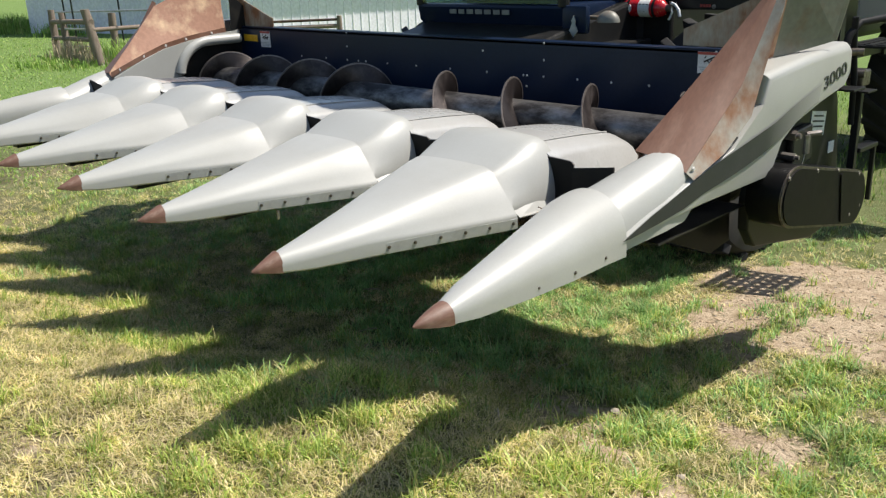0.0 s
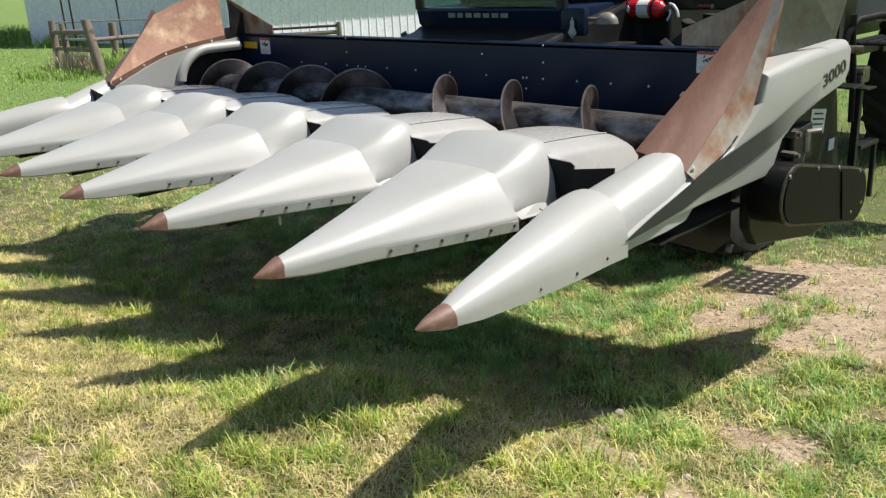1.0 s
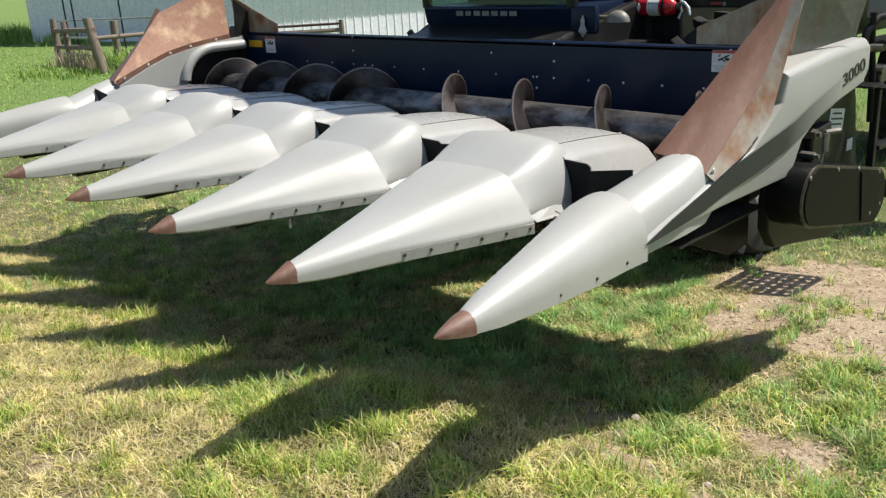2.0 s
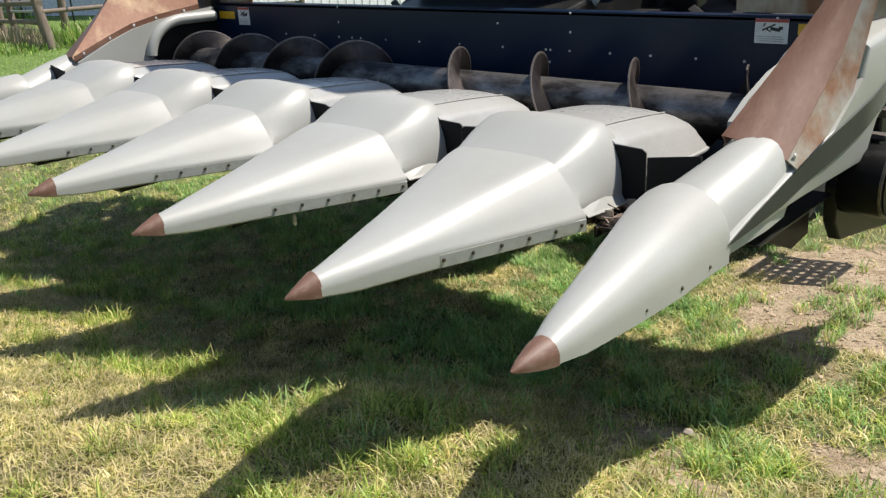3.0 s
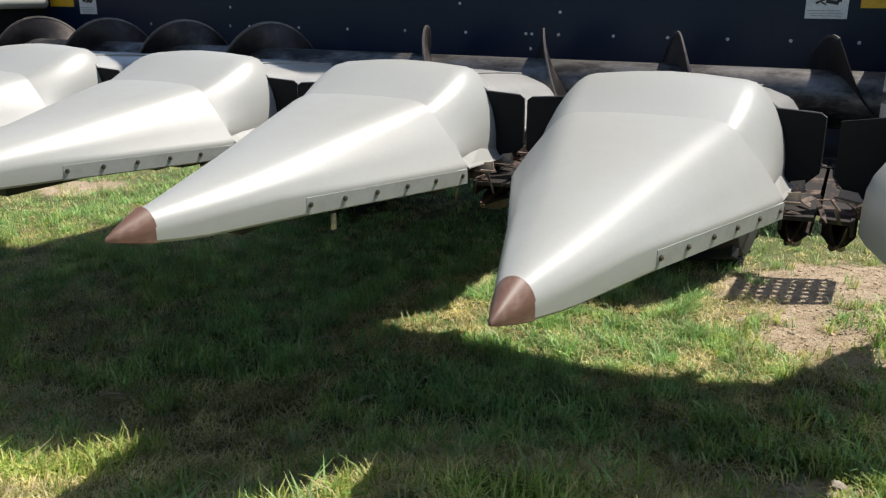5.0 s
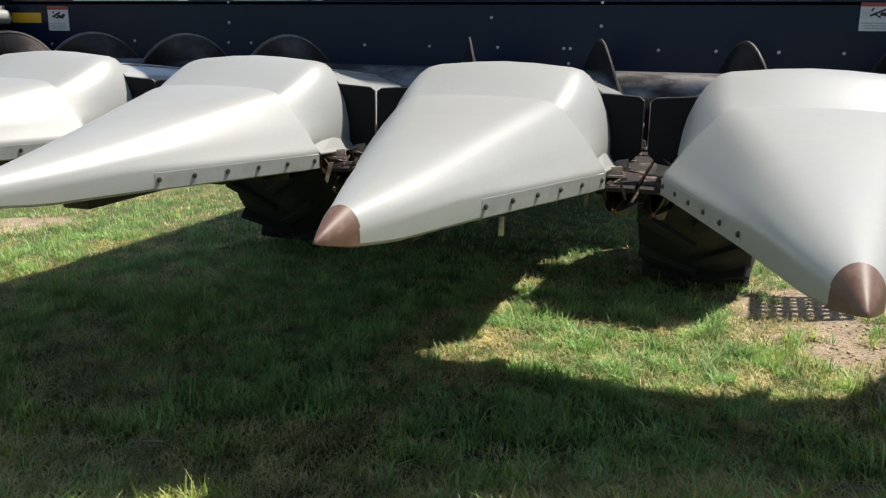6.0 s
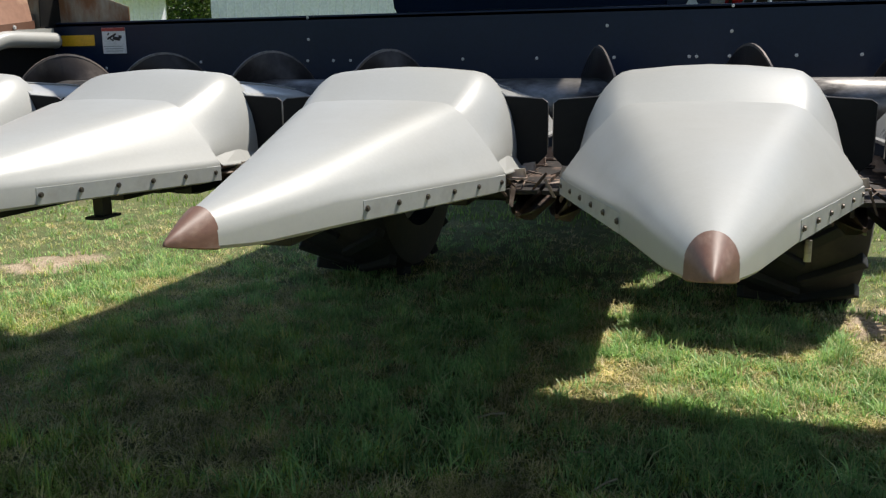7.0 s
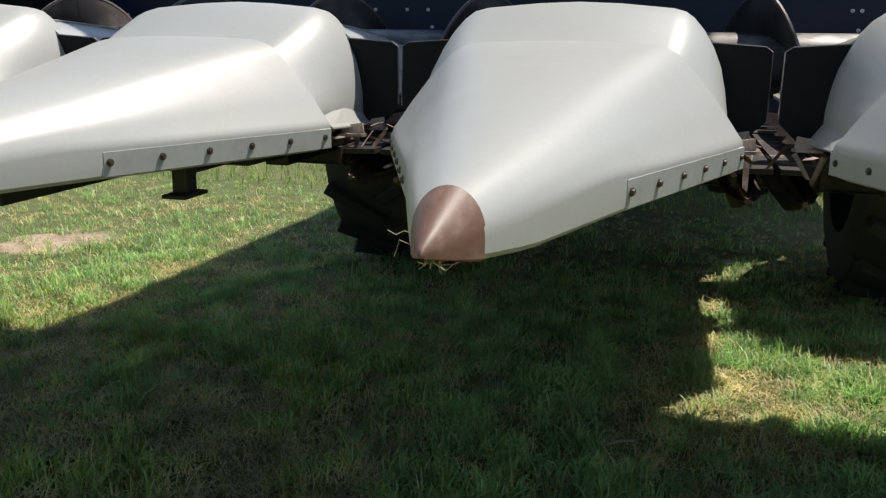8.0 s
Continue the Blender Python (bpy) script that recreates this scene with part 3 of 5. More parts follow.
def end_divider(m, which):
    nose = part("end_nose", loft(bmesh.new(), [ring_section(m, *s) for s in (
        (2.205, 0.0355, 0.158, 0.868, 0.885, 0.918), (2.196, 0.058, 0.25, 0.862, 0.89, 0.948), (2.172, 0.088, 0.45, 0.858, 0.90, 0.988), (2.142, 0.118, 0.65, 0.856, 0.905, 1.022),
        (2.110, 0.139, 0.82, 0.855, 0.905, 1.048), (2.102, 0.146, 0.90, 0.855, 0.905, 1.056), (2.102, 0.147, 0.93, 0.855, 0.905, 1.057), (2.102, 0.140, 0.936, 0.86, 0.905, 1.050))]),
        WHITE, head, "white round-topped end divider nose", 40)
    tip = []
    for y, k in ((0.05, 0.06), (0.06, 0.22), (0.085, 0.5), (0.12, 0.8), (0.15, 1.0), (0.165, 1.05)):
        ring = [m(2.205 + 0.037 * k * math.cos(math.pi * i / 19), y, 0.884 + 0.0365 * k * math.sin(math.pi * i / 19)) for i in range(20)]
        tip.append(ring + [m(2.205 - 0.037 * k, y, 0.884 - 0.018 * k), m(2.205 + 0.037 * k, y, 0.884 - 0.018 * k)])
    part("tip", loft(bmesh.new(), tip), BROWN, nose, "brown worn point", 40)
    b0 = None
    for y in (0.485, 0.652, 0.819):
        p = m({0.485: 2.258, 0.652: 2.259, 0.819: 2.248}[y], y, 0.88)
        o = part("bolt", bolt_mesh((1 if which == "near" else -1, 0, 0)), BOLT, nose) if b0 is None else again(b0, nose)
        o.location = p
        b0 = o
    # the neck between nose and cover
    part("end_neck", loft(bmesh.new(), [ring_section(m, *s) for s in (
        (2.10, 0.130, 0.89, 0.862, 0.90, 1.020), (2.112, 0.128, 1.0, 0.875, 0.92, 1.055), (2.135, 0.122, 1.14, 0.89, 0.96, 1.096), (2.150, 0.106, 1.26, 0.90, 1.02, 1.125),
        (2.150, 0.085, 1.34, 0.92, 1.04, 1.135))]), WHITE, head, "white rounded neck of the end divider", 45)
    # side shield
    side = [(0.885, 0.905), (1.34, 0.945), (1.768, 0.965), (1.80, 0.99), (1.86, 1.085), (1.97, 1.14), (2.15, 1.185), (2.43, 1.245), (2.455, 1.27), (2.45, 1.375), (2.41, 1.405),
            (2.05, 1.385), (1.705, 1.350), (1.69, 1.245), (1.515, 1.112), (1.30, 1.05), (1.05, 0.968)]
    def face(y):
        return float(np.interp(y, (0.88, 1.30, 1.70), (2.247, 2.274, 2.300)))

    bm = bmesh.new()
    outer = [m(face(y), y, z) for y, z in side]
    inner = [m(2.17 if y > 1.2 else 2.12, y, z) for y, z in side]
    lo, hi = [bm.verts.new(p) for p in inner], [bm.verts.new(p) for p in outer]
    bm.faces.new(lo)
    bm.faces.new(hi)
    for k in range(len(lo)):
        j = (k + 1) % len(lo)
        bm.faces.new((lo[k], lo[j], hi[j], hi[k]))
    bmesh.ops.recalc_face_normals(bm, faces=bm.faces)
    rim = [e for e in bm.edges if (e.verts[0] in hi) and (e.verts[1] in hi)]
    wide = [e for e in rim if min(v.co.y for v in e.verts) > 1.66 and min(v.co.z for v in e.verts) > 1.22]
    slim = [e for e in rim if e not in wide]
    bmesh.ops.bevel(bm, geom=wide, offset=0.035, segments=5, affect="EDGES", profile=0.5)
    bmesh.ops.bevel(bm, geom=[e for e in slim if e.is_valid], offset=0.006, segments=2, affect="EDGES", profile=0.5)
    shield = part("side_shield", bm, WHITE, head, "white side shield with a dark sweeping stripe", 40)
    out = 0.003
    band = [((0.905, 0.911), (0.94, 0.912)), ((1.05, 0.966), (1.08, 0.930)), ((1.30, 1.048), (1.22, 0.952)), ((1.40, 1.078), (1.34, 0.985)), ((1.52, 1.106), (1.50, 1.015)), ((1.62, 1.130), (1.62, 1.042)), ((1.78, 1.165), (1.75, 1.075)),
            ((1.91, 1.205), (1.88, 1.115)), ((2.05, 1.24), (2.02, 1.165)), ((2.16, 1.268), (2.14, 1.20))]
    bm = bmesh.new()
    rows = []
    for (y0, z0), (y1, z1) in band:
        rows.append([bm.verts.new(m(face(y) + out, y, z)) for y, z in ((y0, z0), (y1, z1))])
    for a, b in zip(rows, rows[1:]):
        bm.faces.new((a[0], a[1], b[1], b[0]))
    part("stripe", bm, FADE, shield, "dark grey sweeping stripe")
    # rusted cover standing on the shield
    near = which == "near"
    edge = [(2.052, 1.255, 1.118), (2.109, 1.443, 1.282), (2.157, 1.624, 1.442)] + ([(2.205, 1.80, 1.60), (2.25, 1.96, 1.74)] if near else [(2.172, 1.68, 1.50), (2.18, 1.73, 1.555)])
    fold = [(2.25, 1.262, 1.066), (2.248, 1.447, 1.198), (2.256, 1.592, 1.319)] + ([(2.266, 1.74, 1.541), (2.274, 1.845, 1.70)] if near else [(2.248, 1.67, 1.44), (2.252, 1.75, 1.56)])
    outer_edge = [(2.277, 1.268, 1.044), (2.290, 1.44, 1.108), (2.302, 1.590, 1.215)] + ([(2.306, 1.68, 1.42), (2.308, 1.765, 1.585)] if near else [(2.28, 1.68, 1.38), (2.288, 1.755, 1.56)])
    crown = [tuple(0.5 * (a[i] + b[i]) + (0.006, -0.016, 0.016)[i] for i in range(3)) for a, b in zip(edge, fold)]

    def skin(rows, mat, name, parent, label):
        bm = bmesh.new()
        grid = [[bm.verts.new(m(*p)) for p in r] for r in rows]
        for a, b in zip(grid, grid[1:]):
            for k in range(len(a) - 1):
                bm.faces.new((a[k], a[k + 1], b[k + 1], b[k]))
        bmesh.ops.recalc_face_normals(bm, faces=bm.faces)
        bmesh.ops.solidify(bm, geom=bm.faces[:], thickness=0.003)
        return part(name, bm, mat, parent, label, 40)

    cover = skin((edge, crown, fold), COVER, "end_cover", head, "faded brown sheet-metal fairing over the end shield")
    skin((fold, outer_edge), PATINA, "outer_face", cover, "rubbed rusty outer face of the fairing")
    lower = [(2.050, 1.265, 1.085), (2.03, 1.50, 1.185), (2.02, 1.66, 1.245), (2.015, 1.85, 1.285), (2.01, 2.17, 1.325)]
    if near:
        lower = [(2.056, 1.268, 1.085), (2.10, 1.50, 1.185), (2.125, 1.66, 1.245), (2.14, 1.85, 1.285), (2.15, 2.17, 1.325)]
    upper = [(2.052, 1.257, 1.118), (2.109, 1.445, 1.282)] + ([(2.16, 1.64, 1.45), (2.20, 1.80, 1.59), (2.21, 2.17, 1.72)] if near else [(2.176, 1.71, 1.535), (2.14, 1.87, 1.605), (2.09, 2.20, 1.68)])
    mid = [tuple(lerp(a[i], b[i], 0.5) + (0.008 if i == 0 else 0) for i in range(3)) for a, b in zip(lower, upper)]
    skin((lower, mid, upper), TAN, "inner_face", cover, "peeling tan inner face of the fairing")
    rise = [(x - 0.004, y, z + 0.034) for x, y, z in lower]
    if not near:
        skin(([(x - 0.004, y, z) for x, y, z in lower], rise), COVER, "lower_flange", cover, "brown riveted lower flange")
    b0 = None
    for x, y, z in ((2.039, 1.33, 1.130), (2.024, 1.51, 1.205), (2.013, 1.68, 1.266), (2.008, 1.84, 1.298), (2.003, 2.05, 1.326), (2.262, 1.286, 1.078), (2.268, 1.52, 1.125)):
        if near and x < 2.1:
            continue
        sgn = (-1 if x < 2.1 else 1) * (1 if which == "near" else -1)
        o = part("bolt", bolt_mesh((sgn, 0, 0), 0.0065), ZINC, cover)
        o.location = m(x, y, z)
    # rear sheet and the wing along the panel's top
    bm = bmesh.new()
    plate(bm, [m(*p) for p in ((2.18, 1.97, 1.372), (2.305, 2.24, 1.425), (2.335, 2.26, 1.60), (2.33, 2.24, 1.76), (2.25, 1.96, 1.74))], (0, 0.006, 0))
    part("rear_sheet", bm, GREYSHEET, cover, "grey rusty rear sheet")
    if not near:
        # Black plate added for the strip of shade beside the wing sheet.
        bm = bmesh.new()
        plate(bm, [m(2.02, y, z) for y, z in ((2.225, 1.335), (2.44, 1.335), (2.44, 1.43), (2.24, 1.60))], (-0.006, 0, 0))
        part("shade_plate", bm, BLACK, cover, "black plate standing in for a strip of shade")
    bm = bmesh.new()
    wing = ((1.56, 1.366), (2.08, 1.366), (2.08, 1.66), (1.95, 1.60), (1.56, 1.44)) if near else ((1.64, 1.342), (2.20, 1.335), (2.24, 1.62), (1.64, 1.418))
    plate(bm, [m(x, 2.352, z) for x, z in wing], (0, 0.006, 0))
    part("wing_sheet", bm, PATINA, cover, "mottled rusty wing sheet")
    # inner wall of the end, with a rolled rim round the auger
    bm = bmesh.new()
    rim = [(1.76, 0.93)] + [(2.01 - 0.255 * math.cos(a), 1.035 + 0.24 * math.sin(a)) for a in np.linspace(0.0, math.pi / 2, 9)] + [(2.28, 1.275), (2.28, 1.33), (2.08, 1.318), (1.85, 1.285), (1.66, 1.245),
           (1.50, 1.185)] + ([(1.40, 1.13), (1.38, 0.95)] if near else [(1.27, 1.085), (1.22, 0.95)])
    plate(bm, [m(2.0, y, z) for y, z in rim], ((0.02 if which == "near" else -0.02), 0, 0))
    part("inner_wall", bm, WHITE, head, "white inner end wall curved round the auger", 30)
    line = [(1.76, 0.93)] + [(2.01 - 0.255 * math.cos(a), 1.035 + 0.24 * math.sin(a)) for a in np.linspace(0.0, math.pi / 2, 13)] + [(2.27, 1.275)]
    part("rolled_rim", pipe(bmesh.new(), [m(1.985, y, z) for y, z in line], 0.035, 12), WHITE, head, "white rolled rim round the auger opening", 60)
    # dark end wall of the auger trough
    bm = bmesh.new()
    plate(bm, [m(2.045, y, z) for y, z in ((1.70, 0.80), (2.33, 0.80), (2.33, 1.33), (1.95, 1.29), (1.72, 1.10))], ((0.012 if near else -0.012), 0, 0))
    part("end_wall", bm, BLACK, head, "black end wall of the auger trough")
    # lower black end plate and flap
    bm = bmesh.new()
    plate(bm, [m(x, 1.115, z) for x, z in ((1.885, 1.058), (2.06, 1.085), (2.06, 0.88), (1.93, 0.87), (1.885, 0.93))], (0, 0.008, 0))
    part("flap", bm, RUBBER, head, "black rubber ear flap")


ends(end_divider)


# back panel and auger
def back_panel():
    bm = bmesh.new()
    box(bm, (MID, 2.335, 1.155), (4.36, 0.03, 0.395), bevel=0.004)
    box(bm, (MID, 2.365, 1.345), (4.36, 0.09, 0.022), bevel=0.004)
    return bm


panel = part("back_panel", back_panel(), PANEL, head, "dark navy back panel with small bolts")
bb = None
spots = [(x, 1.172) for x in (-1.163, -0.93, -0.812, -0.52, -0.25, 0.048, 0.343, 0.615, 0.641, 0.755, 0.98, 1.19, 1.409, 1.626, 1.847, -1.45, -0.735)]
spots += [(x, z) for x in (0.758, -0.923) for z in (1.259, 1.347)] + [(0.637, 1.114), (0.314, 1.288), (-0.72, 1.114), (1.75, 1.347), (-1.95, 1.15)]
for x, z in spots:
    o = part("bolt", bolt_mesh((0, -1, 0), 0.0042, 0.005), ZINC, panel) if bb is None else again(bb, panel)
    o.location = (x, 2.320, z)
    bb = o

trough = [(1.60, 0.862), (1.72, 0.855), (1.78, 0.81), (1.9, 0.785), (2.05, 0.78), (2.17, 0.80), (2.27, 0.88), (2.322, 0.98)]
bm = bmesh.new()
loft(bm, [[(x, y, z) for y, z in trough] + [(x, y + 0.004, z - 0.012) for y, z in trough[::-1]] for x in (MID - 2.12, MID + 2.12)])
part("trough", bm, BLACK, head, "black auger trough", 30)
bm = bmesh.new()
box(bm, (MID, 2.385, 1.295), (4.1, 0.07, 0.07), bevel=0.012)
box(bm, (MID, 2.07, 0.72), (4.1, 0.12, 0.12), bevel=0.012)
for x in np.linspace(-2.0, 1.8, 5):
    box(bm, (x, 2.385, 1.10), (0.06, 0.06, 0.36), bevel=0.006)
part("rear_frame", bm, BLACK, head, "black tube frame behind the panel")

AX_Y, AX_Z, AX_R = 2.0, 1.01, 0.092
auger = part("auger", rod(bmesh.new(), (MID - 2.08, AX_Y, AX_Z), (MID + 2.08, AX_Y, AX_Z), AX_R, n=40), TUBE, head, "worn steel cross auger tube", 40)


def flighting(x0, x1, crest, hand, pitch=0.485, r=0.2):
    """A helical ribbon round the tube; crest: a place where its top stands."""
    bm = bmesh.new()
    n = int(abs(x1 - x0) / pitch * 40)
    prev = None
    for k in range(n + 1):
        x = lerp(x0, x1, k / n)
        a = math.pi / 2 + hand * 2 * math.pi * (x - crest) / pitch
        ramp = min(1, k / 10, (n - k) / 10)
        ro = lerp(AX_R, r, max(0.05, ramp))
        row = [bm.verts.new((x + dx, AX_Y - rr * math.cos(a), AX_Z + rr * math.sin(a))) for rr, dx in ((AX_R - 0.004, -0.004), (ro - 0.004, -0.003), (ro, 0.0), (ro - 0.004, 0.003), (AX_R - 0.004, 0.004))]
        if prev:
            for i in range(4):
                bm.faces.new((prev[i], prev[i + 1], row[i + 1], row[i]))
        prev = row
    bmesh.ops.recalc_face_normals(bm, faces=bm.faces)
    return bm



def worn_edge(x0, x1, crest, hand, pitch=0.485, r=0.2):
    """The bright rubbed edge of a flight."""
    bm = bmesh.new()
    n = int(abs(x1 - x0) / pitch * 40)
    prev = None
    for k in range(10, n - 9):
        x = lerp(x0, x1, k / n)
        a = math.pi / 2 + hand * 2 * math.pi * (x - crest) / pitch
        row = [bm.verts.new((x + dx, AX_Y - rr * math.cos(a), AX_Z + rr * math.sin(a))) for rr, dx in ((r - 0.007, -0.0045), (r + 0.0015, -0.003), (r + 0.0015, 0.003), (r - 0.007, 0.0045))]
        if prev:
            for i in range(3):
                bm.faces.new((prev[i], prev[i + 1], row[i + 1], row[i]))
        prev = row
    bmesh.ops.recalc_face_normals(bm, faces=bm.faces)
    return bm


part("worn_edge", worn_edge(0.10, 1.93, 0.815, -1), EDGE, auger, "bright rubbed flight edge", 40)
part("worn_edge", worn_edge(-2.12, -0.08, -1.89, 1), EDGE, auger, "bright rubbed flight edge", 40)
part("flight", flighting(0.10, 1.93, 0.815, -1), FLIGHT, auger, "worn dark spiral flight", 40)
part("flight", flighting(-2.12, -0.08, -1.89, 1), FLIGHT, auger, "worn dark spiral flight", 40)
# ---- combine ----
combine = thing("combine_harvester", "black-fronted combine harvester with big tyres behind the corn head", "combine")


def tyre(cx, cy, r, w):
    bm = bmesh.new()
    prof = [(-0.5, 0.62), (-0.52, 0.80), (-0.48, 0.93), (-0.38, 0.975), (0, 0.985), (0.38, 0.975), (0.48, 0.93), (0.52, 0.80), (0.5, 0.62)]
    rows = []
    n = 48
    for k in range(n):
        a = 2 * math.pi * k / n
        rows.append([bm.verts.new((px * w, math.cos(a) * pr * r, math.sin(a) * pr * r)) for px, pr in prof])
    for k in range(n):
        a, b = rows[k], rows[(k + 1) % n]
        for i in range(len(prof) - 1):
            bm.faces.new((a[i], a[i + 1], b[i + 1], b[i]))
    wheel = part("wheel", rod(bmesh.new(), (-0.3 * w, 0, 0), (0.3 * w, 0, 0), r * 0.60, n=32), GALV, combine, "wheel with a lugged black tyre", 40)
    wheel.location = (cx, cy, r * 0.985 + height(cx, cy))
    part("tyre", bm, TYRE, wheel, "lugged black rubber tyre", 30)
    lug = None
    for k in range(18):
        for sd in (1, -1):
            a = 2 * math.pi * (k + (0.5 if sd > 0 else 0)) / 18
            m = Matrix.Rotation(a, 4, "X") @ Matrix.Translation((sd * 0.23 * w, 0, r * 0.985)) @ Matrix.Rotation(sd * radians(35), 4, "Z")
            lug = part("lug", box(bmesh.new(), (0, 0, 0), (0.56 * w, 0.05, 0.06), bevel=0.008), TYRE, wheel) if lug is None else again(lug, wheel)
            lug.matrix_basis = m


tyre(1.12, 3.70, 0.72, 0.56)
tyre(-1.20, 3.70, 0.72, 0.56)
tyre(1.05, 7.1, 0.62, 0.45)
tyre(-1.4, 7.1, 0.62, 0.45)
bm = bmesh.new()
plate(bm, [(-0.68, 2.44, 0.66), (-0.68, 2.44, 1.31), (-0.68, 4.6, 1.75), (-0.68, 4.6, 1.0)], (1.25, 0, 0))
part("feeder_house", soften(bm, 0.02), BLACK, combine, "black feeder house joined to the head")
bm = bmesh.new()
box(bm, (-0.18, 5.7, 2.15), (1.60, 4.5, 2.3), bevel=0.05)
# Extra width added to shade the ground behind the right tyre.
box(bm, (0.30, 6.8, 2.4), (2.6, 3.0, 1.8), bevel=0.08)
part("body", bm, BLACK, combine, "dark machine body, widened to shade the ground")
bm = bmesh.new()
plate(bm, [(1.20, 5.24, 1.26), (2.35, 5.24, 1.26), (2.45, 5.24, 1.5), (2.45, 5.24, 2.4), (1.20, 5.24, 2.4)], (0, 0.06, 0))
part("side_panel", soften(bm, 0.02), WHITE, combine, "pale grey body panel")
bm = bmesh.new()
box(bm, (-0.04, 3.70, 0.68), (2.0, 0.25, 0.25), bevel=0.03)
part("axle", bm, BLACK, combine)
# Underside block added to keep light off the ground below the machine.
bm = bmesh.new()
plate(bm, [(-0.85, 3.98, 0.62), (-0.85, 3.98, 1.3), (-0.85, 6.6, 1.3), (-0.85, 6.6, 0.75), (-0.85, 5.4, 0.5)], (1.45, 0, 0))
part("shade_belly", soften(bm, 0.03), BLACK, combine, "added dark underside block that deepens the shade below")
# cab with its name board
bm = bmesh.new()
plate(bm, [(-0.70, 2.86, 1.34), (-0.73, 2.80, 1.40), (-0.74, 2.79, 1.51), (0.50, 2.79, 1.51), (0.50, 2.80, 1.40), (0.48, 2.86, 1.34)], (0, 1.3, 0))
box(bm, (0.58, 2.82, 1.43), (0.18, 0.05, 0.16))
part("cab_front_board", soften(bm, 0.02), PANEL, combine, "glossy black board below the windscreen", 30)
bm = bmesh.new()
box(bm, (0.23, 3.34, 3.93), (1.94, 1.52, 0.2), bevel=0.05)
for x in (-0.72, 0.49):
    rod(bm, (x, 2.82, 1.5), (x, 2.75, 3.87), 0.035, n=12)
    rod(bm, (x, 4.0, 1.5), (x, 4.0, 3.87), 0.035, n=12)
box(bm, (-0.11, 4.05, 2.65), (1.2, 0.06, 2.4))
part("cab_frame", bm, BLACK, combine, "black cab roof and posts")
bm = bmesh.new()
plate(bm, [(-0.70, 2.80, 1.515), (0.47, 2.80, 1.515), (0.47, 2.74, 3.85), (-0.70, 2.74, 3.85)], (0, 0.012, 0))
part("windscreen", bm, GLASS, combine, "green-tinted windscreen")
bm = bmesh.new()
for k, w in enumerate((0.065, 0.055, 0.06, 0.065, 0.06, 0.06, 0.065)):
    box(bm, (-0.385 + 0.076 * k, 2.783, 1.464), (w * 0.94, 0.004, 0.028))
part("name_marks", bm, DIM, combine, "row of plain silver marks")
# platform side beside the cab
bm = bmesh.new()
plate(bm, [(0.42, 3.47, 1.20), (0.80, 3.47, 1.20), (0.80, 3.47, 1.45), (1.42, 3.47, 1.45), (1.42, 3.47, 1.64), (0.42, 3.47, 1.64)], (0, 0.04, 0))
side = part("platform_side", soften(bm, 0.01), BLACK, combine, "black panel beside the cab with small bolts")
b0 = None
for x, z in ((0.47, 1.25), (0.47, 1.42), (0.47, 1.58), (0.98, 1.60), (1.08, 1.47), (1.08, 1.58), (0.72, 1.58), (0.6, 1.25)):
    o = part("bolt", bolt_mesh((0, -1, 0), 0.009), STEEL, side) if b0 is None else again(b0, side)
    o.location = (x, 3.469, z)
    b0 = o
bm = bmesh.new()
for k in range(4):
    box(bm, (1.0 + 0.018 * k, 3.466, 1.475), (0.014, 0.003, 0.016))
part("badge", bm, LABELRED, combine, "small red plain badge")
bm = bmesh.new()
box(bm, (0.1, 3.15, 1.24), (1.2, 0.55, 0.08), bevel=0.01)
part("platform", bm, BLACK, combine, "black platform floor")
bm = bmesh.new()
secs = []
for k in range(8):
    a = math.pi / 2 * k / 7
    secs.append([(0.79 + 0.072 * math.cos(a) * math.cos(t), 2.84 + 0.05 * math.cos(a) * math.sin(t), 1.418 + 0.064 * math.sin(a)) for t in np.linspace(0, 2 * math.pi, 20, endpoint=False)])
loft(bm, secs)
rod(bm, (0.64, 2.86, 1.44), (0.76, 2.85, 1.44), 0.012, n=10)
part("work_lamp", bm, GREYSHEET, combine, "dusty grey dome of a work lamp", 50)
bm = bmesh.new()
plate(bm, [(0.545, 2.94, 1.345), (0.565, 2.94, 1.385), (0.560, 2.94, 1.40), (0.575, 2.94, 1.43), (0.59, 2.94, 1.40), (0.585, 2.94, 1.385), (0.605, 2.94, 1.345), (0.575, 2.94, 1.31)], (0, 0.006, 0))
bmesh.ops.translate(bm, verts=bm.verts, vec=(0.02, -0.165, 0.025))
part("emblem", bm, SILVER, combine, "small pointed silver emblem")

ext = thing("fire_extinguisher", "red fire extinguisher lying on the black cab platform panel", "fire extinguisher")
secs = []
for x, r in ((0.505, 0.012), (0.508, 0.035), (0.52, 0.05), (0.54, 0.054), (0.76, 0.054), (0.785, 0.048), (0.80, 0.03), (0.81, 0.02)):
    secs.append([(x, 3.405 + r * math.cos(a), 1.462 + r * math.sin(a)) for a in np.linspace(0, 2 * math.pi, 24, endpoint=False)])
cyl = part("cylinder", loft(bmesh.new(), secs), RED, ext, "red painted cylinder", 40)
secs = [[(x, 3.405 + 0.0552 * math.cos(a), 1.462 + 0.0552 * math.sin(a)) for a in np.linspace(0, 2 * math.pi, 24, endpoint=False)] for x in (0.635, 0.715)]
part("wrapper", loft(bmesh.new(), secs, caps=False), LABEL, cyl, "white printed wrapper")
bm = bmesh.new()
